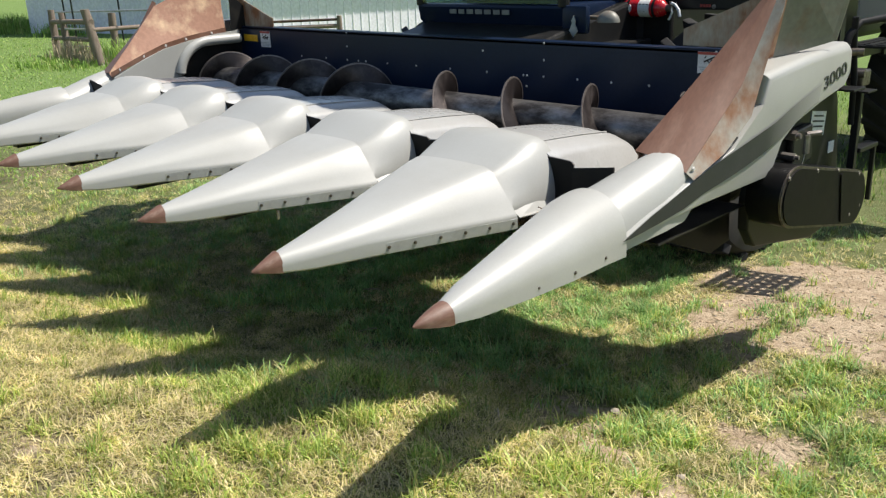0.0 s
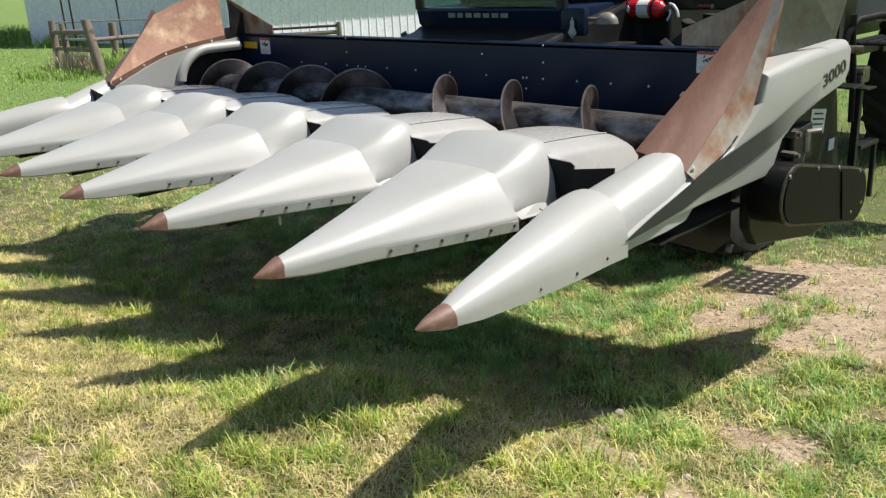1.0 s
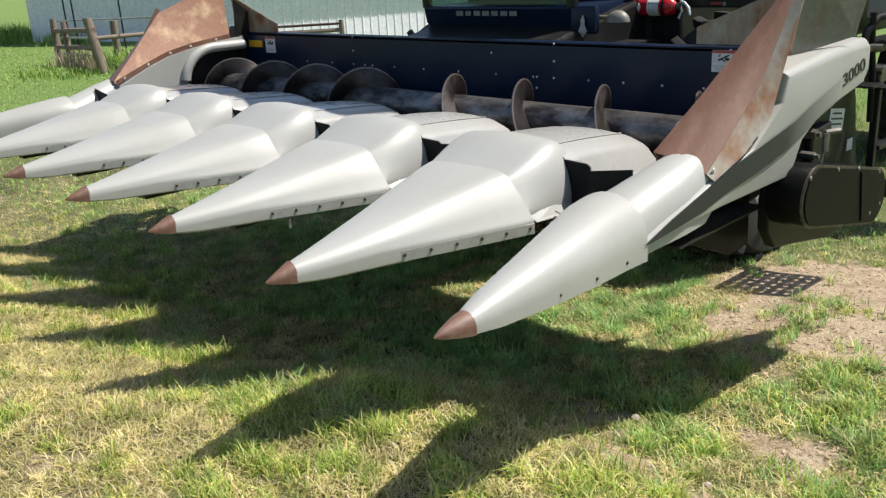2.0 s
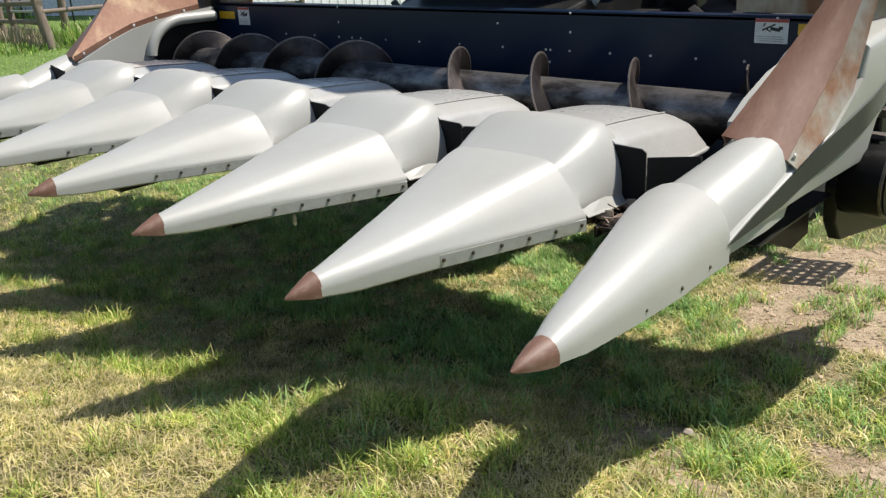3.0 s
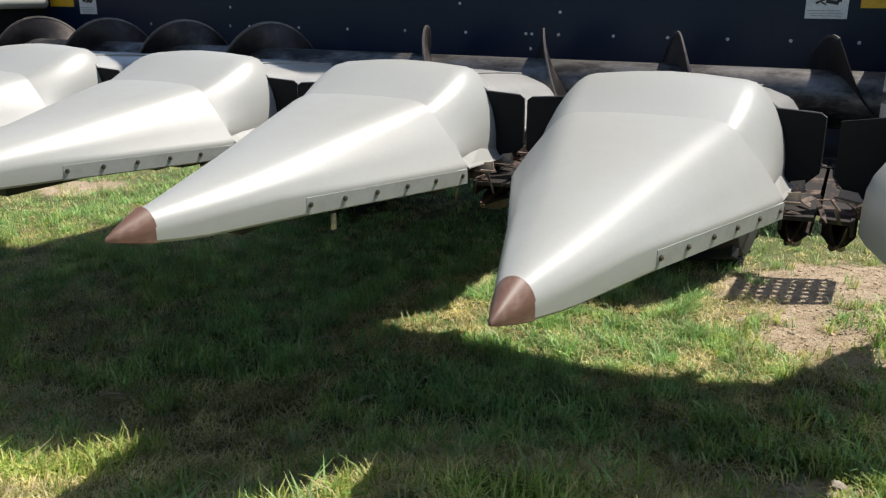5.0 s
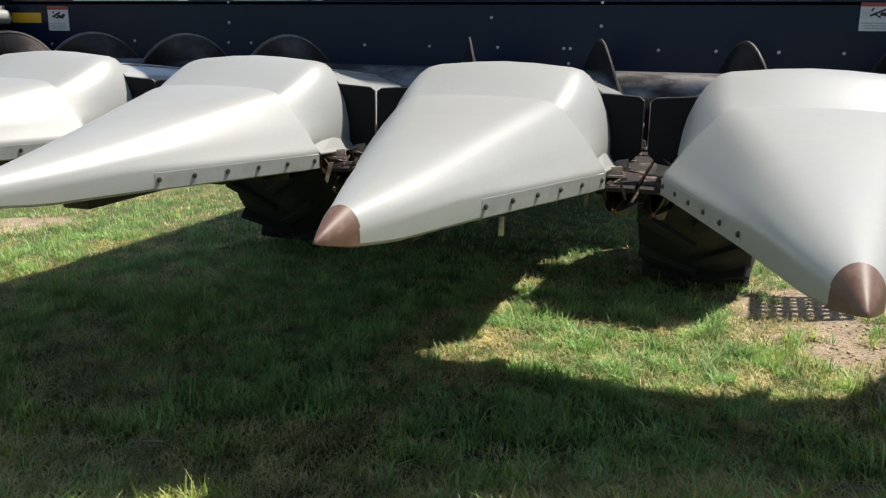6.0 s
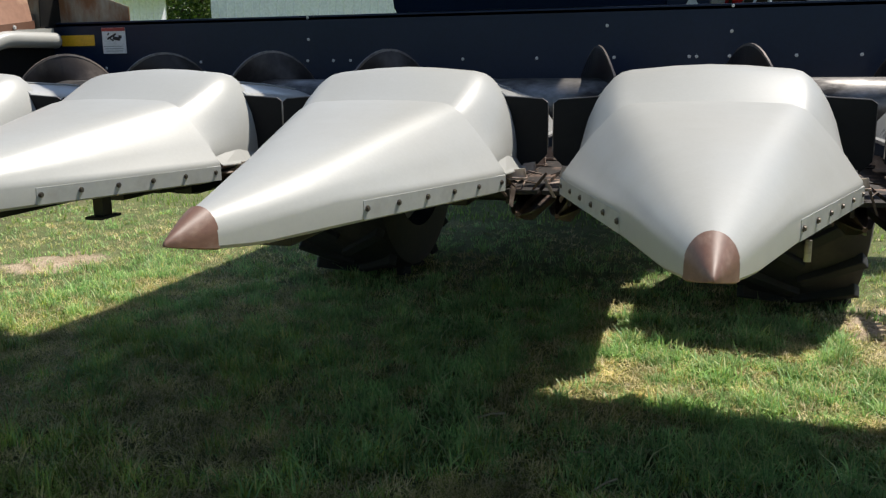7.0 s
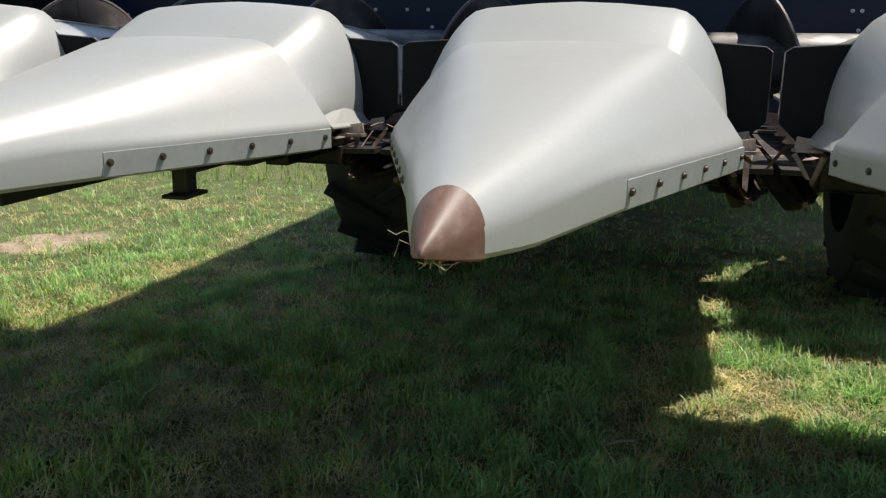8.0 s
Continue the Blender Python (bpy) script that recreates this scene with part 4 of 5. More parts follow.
for k, (x, z) in enumerate(((0.65, 0.02), (0.675, 0.02), (0.70, 0.018), (0.65, -0.01), (0.68, -0.012))):
    box(bm, (x, 3.3525 + 0.0035 * abs(z) / 0.02, 1.462 + z), (0.014, 0.004, 0.016))
part("print", bm, GREYINK, cyl, "grey plain print bars")
bm = bmesh.new()
plate(bm, [(0.565, 3.349, 1.462), (0.58, 3.349, 1.485), (0.595, 3.349, 1.462), (0.58, 3.349, 1.439)], (0, 0.006, 0))
part("mark", bm, LABEL, cyl, "pale diamond mark")
bm = bmesh.new()
rod(bm, (0.80, 3.405, 1.462), (0.845, 3.405, 1.462), 0.022, n=14)
rod(bm, (0.835, 3.405, 1.462), (0.835, 3.405, 1.50), 0.012, n=10)
part("valve", bm, STEEL, ext, "steel valve")
bm = bmesh.new()
pipe(bm, [(0.84, 3.40, 1.49), (0.87, 3.39, 1.485), (0.90, 3.385, 1.455), (0.915, 3.38, 1.415)], 0.009, 8)
pipe(bm, [(0.84, 3.40, 1.465), (0.855, 3.39, 1.44), (0.835, 3.385, 1.395)], 0.007, 8)
part("lever", bm, LABEL, ext, "white squeeze lever")
for x in (0.56, 0.74):
    bm = bmesh.new()
    rod(bm, (x - 0.008, 3.405, 1.462), (x + 0.008, 3.405, 1.462), 0.0575, n=24)
    box(bm, (x, 3.462, 1.462), (0.016, 0.02, 0.06))
    part("bracket", bm, BLACK, ext, "black mounting bracket")

# perforated step beside the cab: a frame and crossing bars
bm = bmesh.new()
x0, x1, y0, y1, zz = 1.90, 2.28, 3.50, 3.90, 1.28
for k in range(7):
    box(bm, (lerp(x0, x1, k / 6), (y0 + y1) / 2, zz), (0.036, y1 - y0, 0.012))
for k in range(7):
    box(bm, ((x0 + x1) / 2, lerp(y0, y1, k / 6), zz - 0.004), (x1 - x0, 0.034, 0.012))
box(bm, (x0 - 0.02, (y0 + y1) / 2, zz - 0.03), (0.03, y1 - y0, 0.08))
box(bm, (1.63, 3.9, zz + 0.2), (0.06, 0.06, 0.5))
box(bm, (1.76, 3.9, zz - 0.05), (0.3, 0.06, 0.06))
part("step_grate", bm, BLACK, combine, "black perforated step beside the cab")

# ---- barn ----
def wall_sheet(name, a, b, z0, z1, mat, rib=0.3):
    """A ribbed steel wall between two points of the plan."""
    a, b = Vector((*a, 0)), Vector((*b, 0))
    d = (b - a).normalized()
    n = Vector((d.y, -d.x, 0))
    pts = []
    length = (b - a).length
    s = 0.0
    while s < length:
        for ds, h in ((0, 0), (rib * 0.78, 0), (rib * 0.84, 0.022), (rib * 0.94, 0.022)):
            if s + ds <= length:
                pts.append(a + d * (s + ds) + n * h)
        s += rib
    pts.append(b)
    ring = pts + [p - n * 0.12 for p in (b, a)]
    bm = bmesh.new()
    plate(bm, [(p.x, p.y, z0) for p in ring], (0, 0, z1 - z0))
    return bm


barn = thing("barn", "pale ribbed steel barn beyond the yard fence", "barn")
K = (-18.4, 12.3)
part("wall", wall_sheet("wall", (-26.5, 9.2), K, -0.2, 3.4, BARNW), BARNW, barn)
part("wall", wall_sheet("wall", K, (-17.1, 24.2), -0.9, 3.4, BARNW), BARNW, barn)
bm = bmesh.new()
plate(bm, [(-27.2, 8.5, 3.4), (-17.50, 12.05, 3.4), (-16.15, 24.2, 3.4), (-30.0, 26.0, 3.4)], (0, 0, 0.15))
part("roof", bm, ROOFM, barn)
shed = thing("shed", "pale steel shed behind the combine", "shed")
part("wall", wall_sheet("wall", (-17.0, 26.7), (-2.0, 31.0), -0.2, 4.5, BARNW), BARNW, shed)
bm = bmesh.new()
plate(bm, [(-17.4, 26.2, 4.5), (-1.6, 30.7, 4.5), (-3.2, 37, 5.5), (-18.0, 33, 5.5)], (0, 0, 0.15))
part("roof", bm, ROOFM, shed)
# ---- row units between the snouts ----
def deck_plates(sd):
    bm = bmesh.new()
    plate(bm, [(sd * 0.006, 1.0, 0.846), (sd * 0.070, 0.99, 0.846), (sd * 0.078, 1.72, 0.85), (sd * 0.004, 1.72, 0.85)], (0, 0, 0.010))
    box(bm, (sd * 0.074, 1.35, 0.842), (0.008, 0.74, 0.036))
    return bm


def chain(sd):
    """A gathering chain: link plates, rollers, and lugs that stand in over the gap."""
    bm = bmesh.new()
    x_in, x_out = 0.088, 0.150
    pts = []
    for k in range(25):
        pts.append((x_in, 1.0 + k * 0.029, 0))
    for k in range(25):
        pts.append((x_out, 1.70 - k * 0.029, 1))
    pts += [((x_in + x_out) / 2, 0.998, 2), ((x_in + x_out) / 2, 1.70, 2)]
    for k, (x, y, run) in enumerate(pts):
        z = 0.872
        if run == 2:
            box(bm, (sd * x, y, z), (0.078, 0.010, 0.014))
            continue
        rod(bm, (sd * x, y, z - 0.008), (sd * x, y, z + 0.008), 0.007, n=6)
        box(bm, (sd * x, y + 0.0145, z + (0.009 if k % 2 else -0.009)), (0.013, 0.036, 0.003))
    return bm


def chain_lug(sd):
    """A worn paddle bent up from its foot, that reaches in over the gap."""
    bm = bmesh.new()
    plate(bm, [(sd * 0.006, -0.016, 0.006), (sd * -0.050, -0.008, 0.006), (sd * -0.056, 0.006, 0.006), (sd * 0.006, 0.020, 0.006)], (0, 0, 0.006))
    plate(bm, [(sd * 0.002, 0.004, 0.010), (sd * -0.052, 0.001, 0.010), (sd * -0.048, 0.003, 0.034), (sd * -0.010, 0.007, 0.028)], (0, 0.005, 0))
    return bm


def idler():
    bm = bmesh.new()
    rod(bm, (0, 0, -0.006), (0, 0, 0.006), 0.030, n=18)
    rod(bm, (0, 0, -0.016), (0, 0, 0.018), 0.012, n=10)
    for k in range(9):
        a = 2 * math.pi * k / 9
        box(bm, (0.032 * math.cos(a), 0.032 * math.sin(a), 0), (0.010, 0.008, 0.008), Matrix.Rotation(a, 4, "Z"))
    return bm


def stalk_roll(sd):
    """A fluted roll with a tapered nose."""
    secs = []
    for y, r in ((0.97, 0.006), (1.0, 0.016), (1.08, 0.030), (1.4, 0.034), (1.74, 0.035)):
        secs.append([(sd * 0.048 + r * (1.25 if k % 3 == 0 else 0.75) * math.cos(2 * math.pi * k / 18), y, 0.80 + r * (1.25 if k % 3 == 0 else 0.75) * math.sin(2 * math.pi * k / 18)) for k in range(18)])
    return loft(bmesh.new(), secs)


def unit_frame():
    bm = bmesh.new()
    for sd in (1, -1):
        box(bm, (sd * 0.185, 1.36, 0.850), (0.05, 0.88, 0.05), bevel=0.004)
        plate(bm, [(sd * 0.15, 0.90, 0.872), (sd * 0.215, 0.94, 0.872), (sd * 0.215, 1.12, 0.872), (sd * 0.10, 1.12, 0.872), (sd * 0.085, 1.0, 0.872)], (0, 0, 0.012))
    box(bm, (0, 1.76, 0.79), (0.40, 0.10, 0.16), bevel=0.01)
    for sd in (1, -1):
        plate(bm, [(sd * 0.07, 1.10, 0.845), (sd * 0.39, 1.10, 0.845), (sd * 0.39, 1.72, 0.845), (sd * 0.07, 1.72, 0.845)], (0, 0, 0.006))
    return bm


def gearbox():
    bm = bmesh.new()
    box(bm, (0, 1.84, 0.74), (0.17, 0.16, 0.13), bevel=0.035)
    rod(bm, (-0.19, 1.84, 0.74), (0.19, 1.84, 0.74), 0.03, n=16)
    for sd in (1, -1):
        rod(bm, (sd * 0.055, 1.70, 0.80), (sd * 0.055, 1.80, 0.78), 0.045, n=14)
    return bm


def guide_plate(sd):
    """A bent front guide plate, low in the gap."""
    bm = bmesh.new()
    lo = [(sd * 0.075, 0.955, 0.893), (sd * 0.115, 0.94, 0.90), (sd * 0.148, 0.99, 0.90), (sd * 0.154, 1.09, 0.897), (sd * 0.105, 1.06, 0.893)]
    plate(bm, lo, (0, 0, 0.007))
    return bm


unit0 = {}
rng = random.Random(4)
for i in range(6):
    place = pose(-1.905 + PITCH * i, 0, 0, 0, 0, math.degrees(LEAN))
    if not unit0:
        u = part("row_unit", unit_frame(), BLACK, head, "black row-unit frame with rusty chains and rolls")
        u.matrix_basis = place
        kids = [part("deck_plate", deck_plates(sd), DECKPLATE_FLECKED, u, "rubbed tan deck plate with rust, sun flecks and shade painted in") for sd in (1, -1)]
        kids += [part("gathering_chain", chain(sd), CHAIN, u, "greasy gathering chain with lugs") for sd in (1, -1)]
        for sd in (1, -1):
            lug = part("chain_lug", chain_lug(sd), LUG_SUNLIT, u, "worn tan chain paddle, paled as if sunlit")
            for n, y in enumerate((1.02, 1.16, 1.31, 1.47, 1.62)):
                o = lug if n == 0 else again(lug, u)
                o.location = (sd * 0.088, y + 0.07 * (sd > 0), 0.872)
                kids.append(o)
        kids += [part("stalk_roll", stalk_roll(sd), CHAIN, u, "dark fluted stalk roll") for sd in (1, -1)]
        kids += [part("gearbox", gearbox(), BLACK, u, "black gearbox"), *(part("guide_plate", guide_plate(sd), RUST, u, "bent rusty guide plate") for sd in (1, -1))]
        for sd in (1, -1):
            o = part("idler", idler(), RUST, u, "toothed idler wheel")
            o.location = (sd * 0.119, 1.0, 0.872)
            kids.append(o)
        unit0 = {"u": u, "kids": kids}
    else:
        u = again(unit0["u"], head, place)
        for k in unit0["kids"]:
            again(k, u, k.matrix_basis)

# dry crop scraps caught in the row units
bm = bmesh.new()
for i in range(6):
    place = pose(-1.905 + PITCH * i, 0, 0, 0, 0, math.degrees(LEAN))
    for k in range(9):
        p = Vector((rng.uniform(-0.16, 0.16), rng.uniform(0.93, 1.2), rng.uniform(0.875, 0.90)))
        d = Vector((rng.uniform(-1, 1), rng.uniform(-1, 0.6), rng.uniform(-0.5, 0.35))).normalized() * rng.uniform(0.02, 0.075)
        rod(bm, place @ p, place @ (p + d), rng.uniform(0.0010, 0.0028), n=5)
    for k in range(7):
        p = Vector((rng.uniform(-0.15, 0.15), rng.uniform(0.95, 1.15), rng.uniform(0.872, 0.898)))
        d = Vector((rng.uniform(-1, 1), rng.uniform(-1, 0.3), rng.uniform(-0.9, 0.2))).normalized() * rng.uniform(0.03, 0.07)
        s = d.cross(Vector((rng.uniform(-1, 1), rng.uniform(-1, 1), 1))).normalized() * rng.uniform(0.003, 0.008)
        plate(bm, [place @ q for q in (p - s, p + s, p + d * 0.6 + s * 1.2, p + d, p + d * 0.6 - s * 1.2)], (0, 0, 0.001))
    for k in range(4):
        p = Vector((rng.uniform(-0.14, 0.14), rng.uniform(0.945, 1.02), rng.uniform(0.872, 0.890)))
        d = Vector((rng.uniform(-0.7, 0.7), rng.uniform(-0.7, 0.1), rng.uniform(-1.0, -0.4))).normalized() * rng.uniform(0.035, 0.075)
        s = d.cross(Vector((rng.uniform(-0.4, 0.4), 1, rng.uniform(-0.4, 0.4)))).normalized() * rng.uniform(0.003, 0.007)
        plate(bm, [place @ q for q in (p - s, p + s, p + d + s * 0.7, p + d * 0.9 - s * 0.8)], (0, 0.0015, 0))
tagged(part("crop_scraps", bm, SCRAP), "dry brown stalk scraps caught in the row units, flecked as if sunlit", "crop scraps", kind="stuff")

# straw hanging on the middle tip
bm = bmesh.new()
for k in range(9):
    y = rng.uniform(0.015, 0.08)
    p = Vector((rng.uniform(-0.32, 0.32) * y, y, 0.9035 - 0.28 * y))
    pipe(bm, [p, p + Vector((rng.uniform(-0.008, 0.008), -0.003, rng.uniform(-0.005, -0.001))), p + Vector((rng.uniform(-0.016, 0.014), rng.uniform(-0.012, 0.004), rng.uniform(-0.012, -0.001)))], 0.00045, 5)
pipe(bm, [(-0.021, 0.06, 0.907), (-0.032, 0.055, 0.912), (-0.038, 0.05, 0.909), (-0.044, 0.045, 0.914)], 0.00045, 5)
pipe(bm, [(-0.016, 0.05, 0.898), (-0.033, 0.045, 0.906), (-0.036, 0.04, 0.892)], 0.00045, 5)
tagged(part("straw_strands", bm, STRAW), "dry straw strands caught on a snout tip", "straw", kind="stuff")

# ---- labels on the panel ----
def warning_label(x0, x1, z0, z1, band):
    y = 2.3175
    w, h = x1 - x0, z1 - z0
    bm = bmesh.new()
    box(bm, ((x0 + x1) / 2, y, (z0 + z1) / 2), (w, 0.003, h))
    lab = part("warning_label", bm, LABEL, head, "white warning label with a dark pictogram")
    if band:
        bm = bmesh.new()
        box(bm, ((x0 + x1) / 2, y - 0.0025, z1 - h * 0.07), (w, 0.002, h * 0.13))
        part("band", bm, LABELRED, lab, "dark red heading band")
    bm = bmesh.new()
    for cx, cz, sx, sz, a in ((0.42, 0.66, 0.42, 0.07, -25), (0.62, 0.58, 0.30, 0.13, 10), (0.40, 0.55, 0.20, 0.05, 30), (0.78, 0.64, 0.12, 0.12, 0), (0.28, 0.76, 0.10, 0.05, -60)):
        box(bm, (x0 + cx * w, y - 0.0025, z0 + cz * h), (sx * w, 0.002, sz * h), Matrix.Rotation(radians(a), 4, "Y"))
    part("pictogram", bm, INK, lab, "plain dark pictogram bars")
    bm = bmesh.new()
    for k in range(3):
        box(bm, (x0 + (0.5 if k < 2 else 0.44) * w, y - 0.0025, z0 + (0.10 + 0.09 * k) * h), ((0.8 - 0.1 * (k == 0)) * w, 0.002, 0.025 * h))
    part("text_bars", bm, GREYINK, lab, "plain grey text bars")


warning_label(1.662, 1.798, 1.250, 1.346, True)
warning_label(-1.957, -1.832, 1.214, 1.328, True)
for x0, x1, z0, z1 in ((1.836, 2.0, 1.287, 1.330), (-2.184, -2.002, 1.250, 1.298)):
    bm = bmesh.new()
    box(bm, ((x0 + x1) / 2, 2.3175, (z0 + z1) / 2), (x1 - x0, 0.003, z1 - z0))
    part("reflector_strip", bm, YELLOW, head, "amber yellow reflector strip")

# model number on the near shield
cu = bpy.data.curves.new("number", "FONT")
cu.body, cu.size, cu.extrude, cu.offset = "3000", 0.076, 0.0012, 0.0006
cu.align_x = "CENTER"
tmp = bpy.data.objects.new("number", cu)
scene.collection.objects.link(tmp)
bpy.context.view_layer.update()
num = new("model_number", bpy.data.meshes.new_from_object(tmp))
bpy.data.objects.remove(tmp)
num.data.materials.clear()
num.data.materials.append(STRIPE)
num.parent = head
tagged(num, "dark grey model number on the white shield")
num.matrix_basis = Matrix.Translation((2.302, 2.285, 1.262)) @ Matrix(((0, 0, 1, 0), (1, 0, 0, 0), (0, 1, 0, 0), (0, 0, 0, 1))) @ Matrix.Rotation(radians(13), 4, "Z") @ Matrix.Diagonal((1.42, 0.92, 1, 1))

# ---- drive side of the near end ----
bm = bmesh.new()
plate(bm, [(2.19, y, z) for y, z in ((1.83, 1.17), (2.1, 1.20), (2.47, 1.22), (2.50, 1.15), (2.57, 0.84), (2.62, 0.60), (2.345, 0.57), (2.06, 0.62), (1.84, 0.655), (1.77, 0.74), (1.76, 0.86), (1.80, 0.98))], (0.045, 0, 0))
plate_ob = part("end_plate", soften(bm, 0.006), BLACK, head, "dusty black end plate of the drive side")
bm = bmesh.new()
plate(bm, [(2.236, y, z) for y, z in ((2.03, 1.09), (2.20, 1.10), (2.22, 0.95), (2.04, 0.93))], (0.03, 0, 0))
part("cover_plate", soften(bm, 0.008), BLACK, plate_ob, "black bolted cover plate")


def stadium(x, y0, z0, y1, z1, r, n=12):
    d = Vector((0, y1 - y0, z1 - z0)).normalized()
    up = Vector((0, -d.z, d.y))
    pts = []
    for k in range(n + 1):
        a = math.pi / 2 + math.pi * k / n
        pts.append(Vector((x, y0, z0)) + r * (math.cos(a) * d + math.sin(a) * up))
    for k in range(n + 1):
        a = -math.pi / 2 + math.pi * k / n
        pts.append(Vector((x, y1, z1)) + r * (math.cos(a) * d + math.sin(a) * up))
    return pts


bm = bmesh.new()
plate(bm, stadium(2.24, 1.83, 0.885, 2.40, 0.765, 0.118), (0.14, 0, 0))
guard = part("drive_guard", soften(bm, 0.006), GUARD, head, "black rounded chain-drive guard", 30)
bm = bmesh.new()
loft(bm, [[p + Vector((dx, 0, 0)) for p in stadium(2.38, 1.83, 0.885, 2.40, 0.765, 0.1192)] for dx in (-0.006, 0.002)])
part("rim", bm, BOLT, guard, "thin paler guard rim", 30)
bm = bmesh.new()
loft(bm, [[p + Vector((dx, 0, 0)) for p in stadium(2.384, 1.835, 0.884, 2.395, 0.766, 0.109)] for dx in (-0.004, 0.004)])
part("face_plate", bm, GUARD, guard, "dusty black guard face", 30)
b0 = None
for y, z in ((1.76, 0.97), (2.0, 0.955), (2.2, 0.92), (2.42, 0.865), (2.36, 0.70), (2.46, 0.72)):
    o = part("bolt", bolt_mesh((1, 0, 0), 0.008), STEEL, guard) if b0 is None else again(b0, guard)
    o.location = (2.384, y, z)
    b0 = o
for y, z, s in ((1.985, 1.085, 0.020), (1.985, 1.00, 0.016)):
    bm = bmesh.new()
    rod(bm, (2.235, y, z), (2.30, y, z), s, n=6)
    rod(bm, (2.28, y, z), (2.315, y, z), s * 0.55, n=10)
    part("lock_bolt", bm, STEEL, plate_ob, "bright steel lock bolt")
bm = bmesh.new()
rod(bm, (2.262, 2.15, 1.06), (2.262, 2.15, 0.985), 0.018, n=12)
rod(bm, (2.262, 2.15, 1.06), (2.30, 2.20, 1.065), 0.012, n=10)
pipe(bm, [(2.262, 2.15, 0.985), (2.262, 2.13, 0.94), (2.262, 2.13, 0.88)], 0.006, 8)
part("latch", bm, STEEL, plate_ob, "worn steel latch")
bm = bmesh.new()
box(bm, (2.2365, 2.31, 1.08), (0.003, 0.14, 0.10), Matrix.Rotation(radians(-8), 4, "X"))
part("data_label", bm, LABEL, plate_ob, "white printed data label")
bm = bmesh.new()
box(bm, (2.2365, 2.47, 0.955), (0.003, 0.055, 0.05))
part("data_label", bm, LABEL, plate_ob, "small white label")
bm = bmesh.new()
for k in range(4):
    box(bm, (2.2385, 2.31, 1.045 + 0.022 * k), (0.002, 0.11 - 0.02 * (k % 2), 0.007), Matrix.Rotation(radians(-8), 4, "X"))
part("text_bars", bm, INK, plate_ob, "plain dark text bars")
bm = bmesh.new()
for y, z, w in ((2.42, 1.215, 0.12), (2.56, 1.19, 0.10)):
    box(bm, (2.30, y, z), (0.10, w, 0.008), bevel=0.002)
box(bm, (2.30, 2.55, 1.00), (0.03, 0.03, 0.42), bevel=0.004)
box(bm, (2.30, 2.67, 0.93), (0.05, 0.20, 0.02), bevel=0.004)
box(bm, (2.31, 2.76, 0.80), (0.02, 0.02, 0.26), bevel=0.004)
part("hitch_bracket", bm, BLACK, head, "black brackets behind the end plate")
part("coupler", rod(bmesh.new(), (2.24, 2.44, 1.36), (2.33, 2.47, 1.36), 0.016, n=14), BOLT, head, "steel hydraulic coupler")
bm = bmesh.new()
rod(bm, (2.20, 2.54, 1.26), (2.31, 2.56, 1.26), 0.018, n=14)
box(bm, (2.27, 2.60, 1.24), (0.07, 0.09, 0.07), bevel=0.01)
part("valve_block", bm, BOLT, head, "grey steel valve block")
bm = bmesh.new()
pipe(bm, [(2.27, 2.42, 1.36), (2.275, 2.44, 1.43), (2.29, 2.50, 1.475), (2.33, 2.62, 1.485), (2.40, 2.85, 1.45), (2.55, 3.1, 1.40)], 0.016, 12)
pipe(bm, [(2.285, 2.46, 1.50), (2.285, 2.47, 1.40), (2.29, 2.5, 1.25), (2.29, 2.52, 1.05)], 0.013, 10)
part("hose", bm, RUBBER, head, "black hydraulic hoses", 50)
bm = bmesh.new()
# Plate added to keep the band under the shield dark.
plate(bm, [(2.11, y, z) for y, z in ((1.0, 0.885), (1.82, 0.965), (1.84, 0.66), (1.70, 0.64), (1.45, 0.74), (1.2, 0.83))], (0.012, 0, 0))
rod(bm, (1.2, 1.62, 0.80), (2.12, 1.62, 0.80), 0.03, n=14)
part("end_frame", bm, GUARD, head, "added black plate that darkens the band under the end shield, and shaft", 40)
bm = bmesh.new()
box(bm, (2.391, 2.245, 0.798), (0.006, 0.014, 0.215), Matrix.Rotation(radians(12), 4, "X"), bevel=0.002)
part("hinge_strip", bm, GUARD, guard, "black hinge strip across the guard")
# ---- yard fence ----
def post(x, y, h, r, lx, ly, seed):
    bm = bmesh.new()
    rg = random.Random(seed)
    secs = []
    for k in range(7):
        t = k / 6
        rr = r * lerp(1.08, 0.92, t)
        secs.append([(x + lx * t + rr * (1 + 0.14 * rg.uniform(-1, 1)) * math.cos(a), y + ly * t + rr * (1 + 0.14 * rg.uniform(-1, 1)) * math.sin(a), -0.1 + (h + 0.1) * t) for a in np.linspace(0, 2 * math.pi, 10, endpoint=False)])
    return loft(bm, secs)


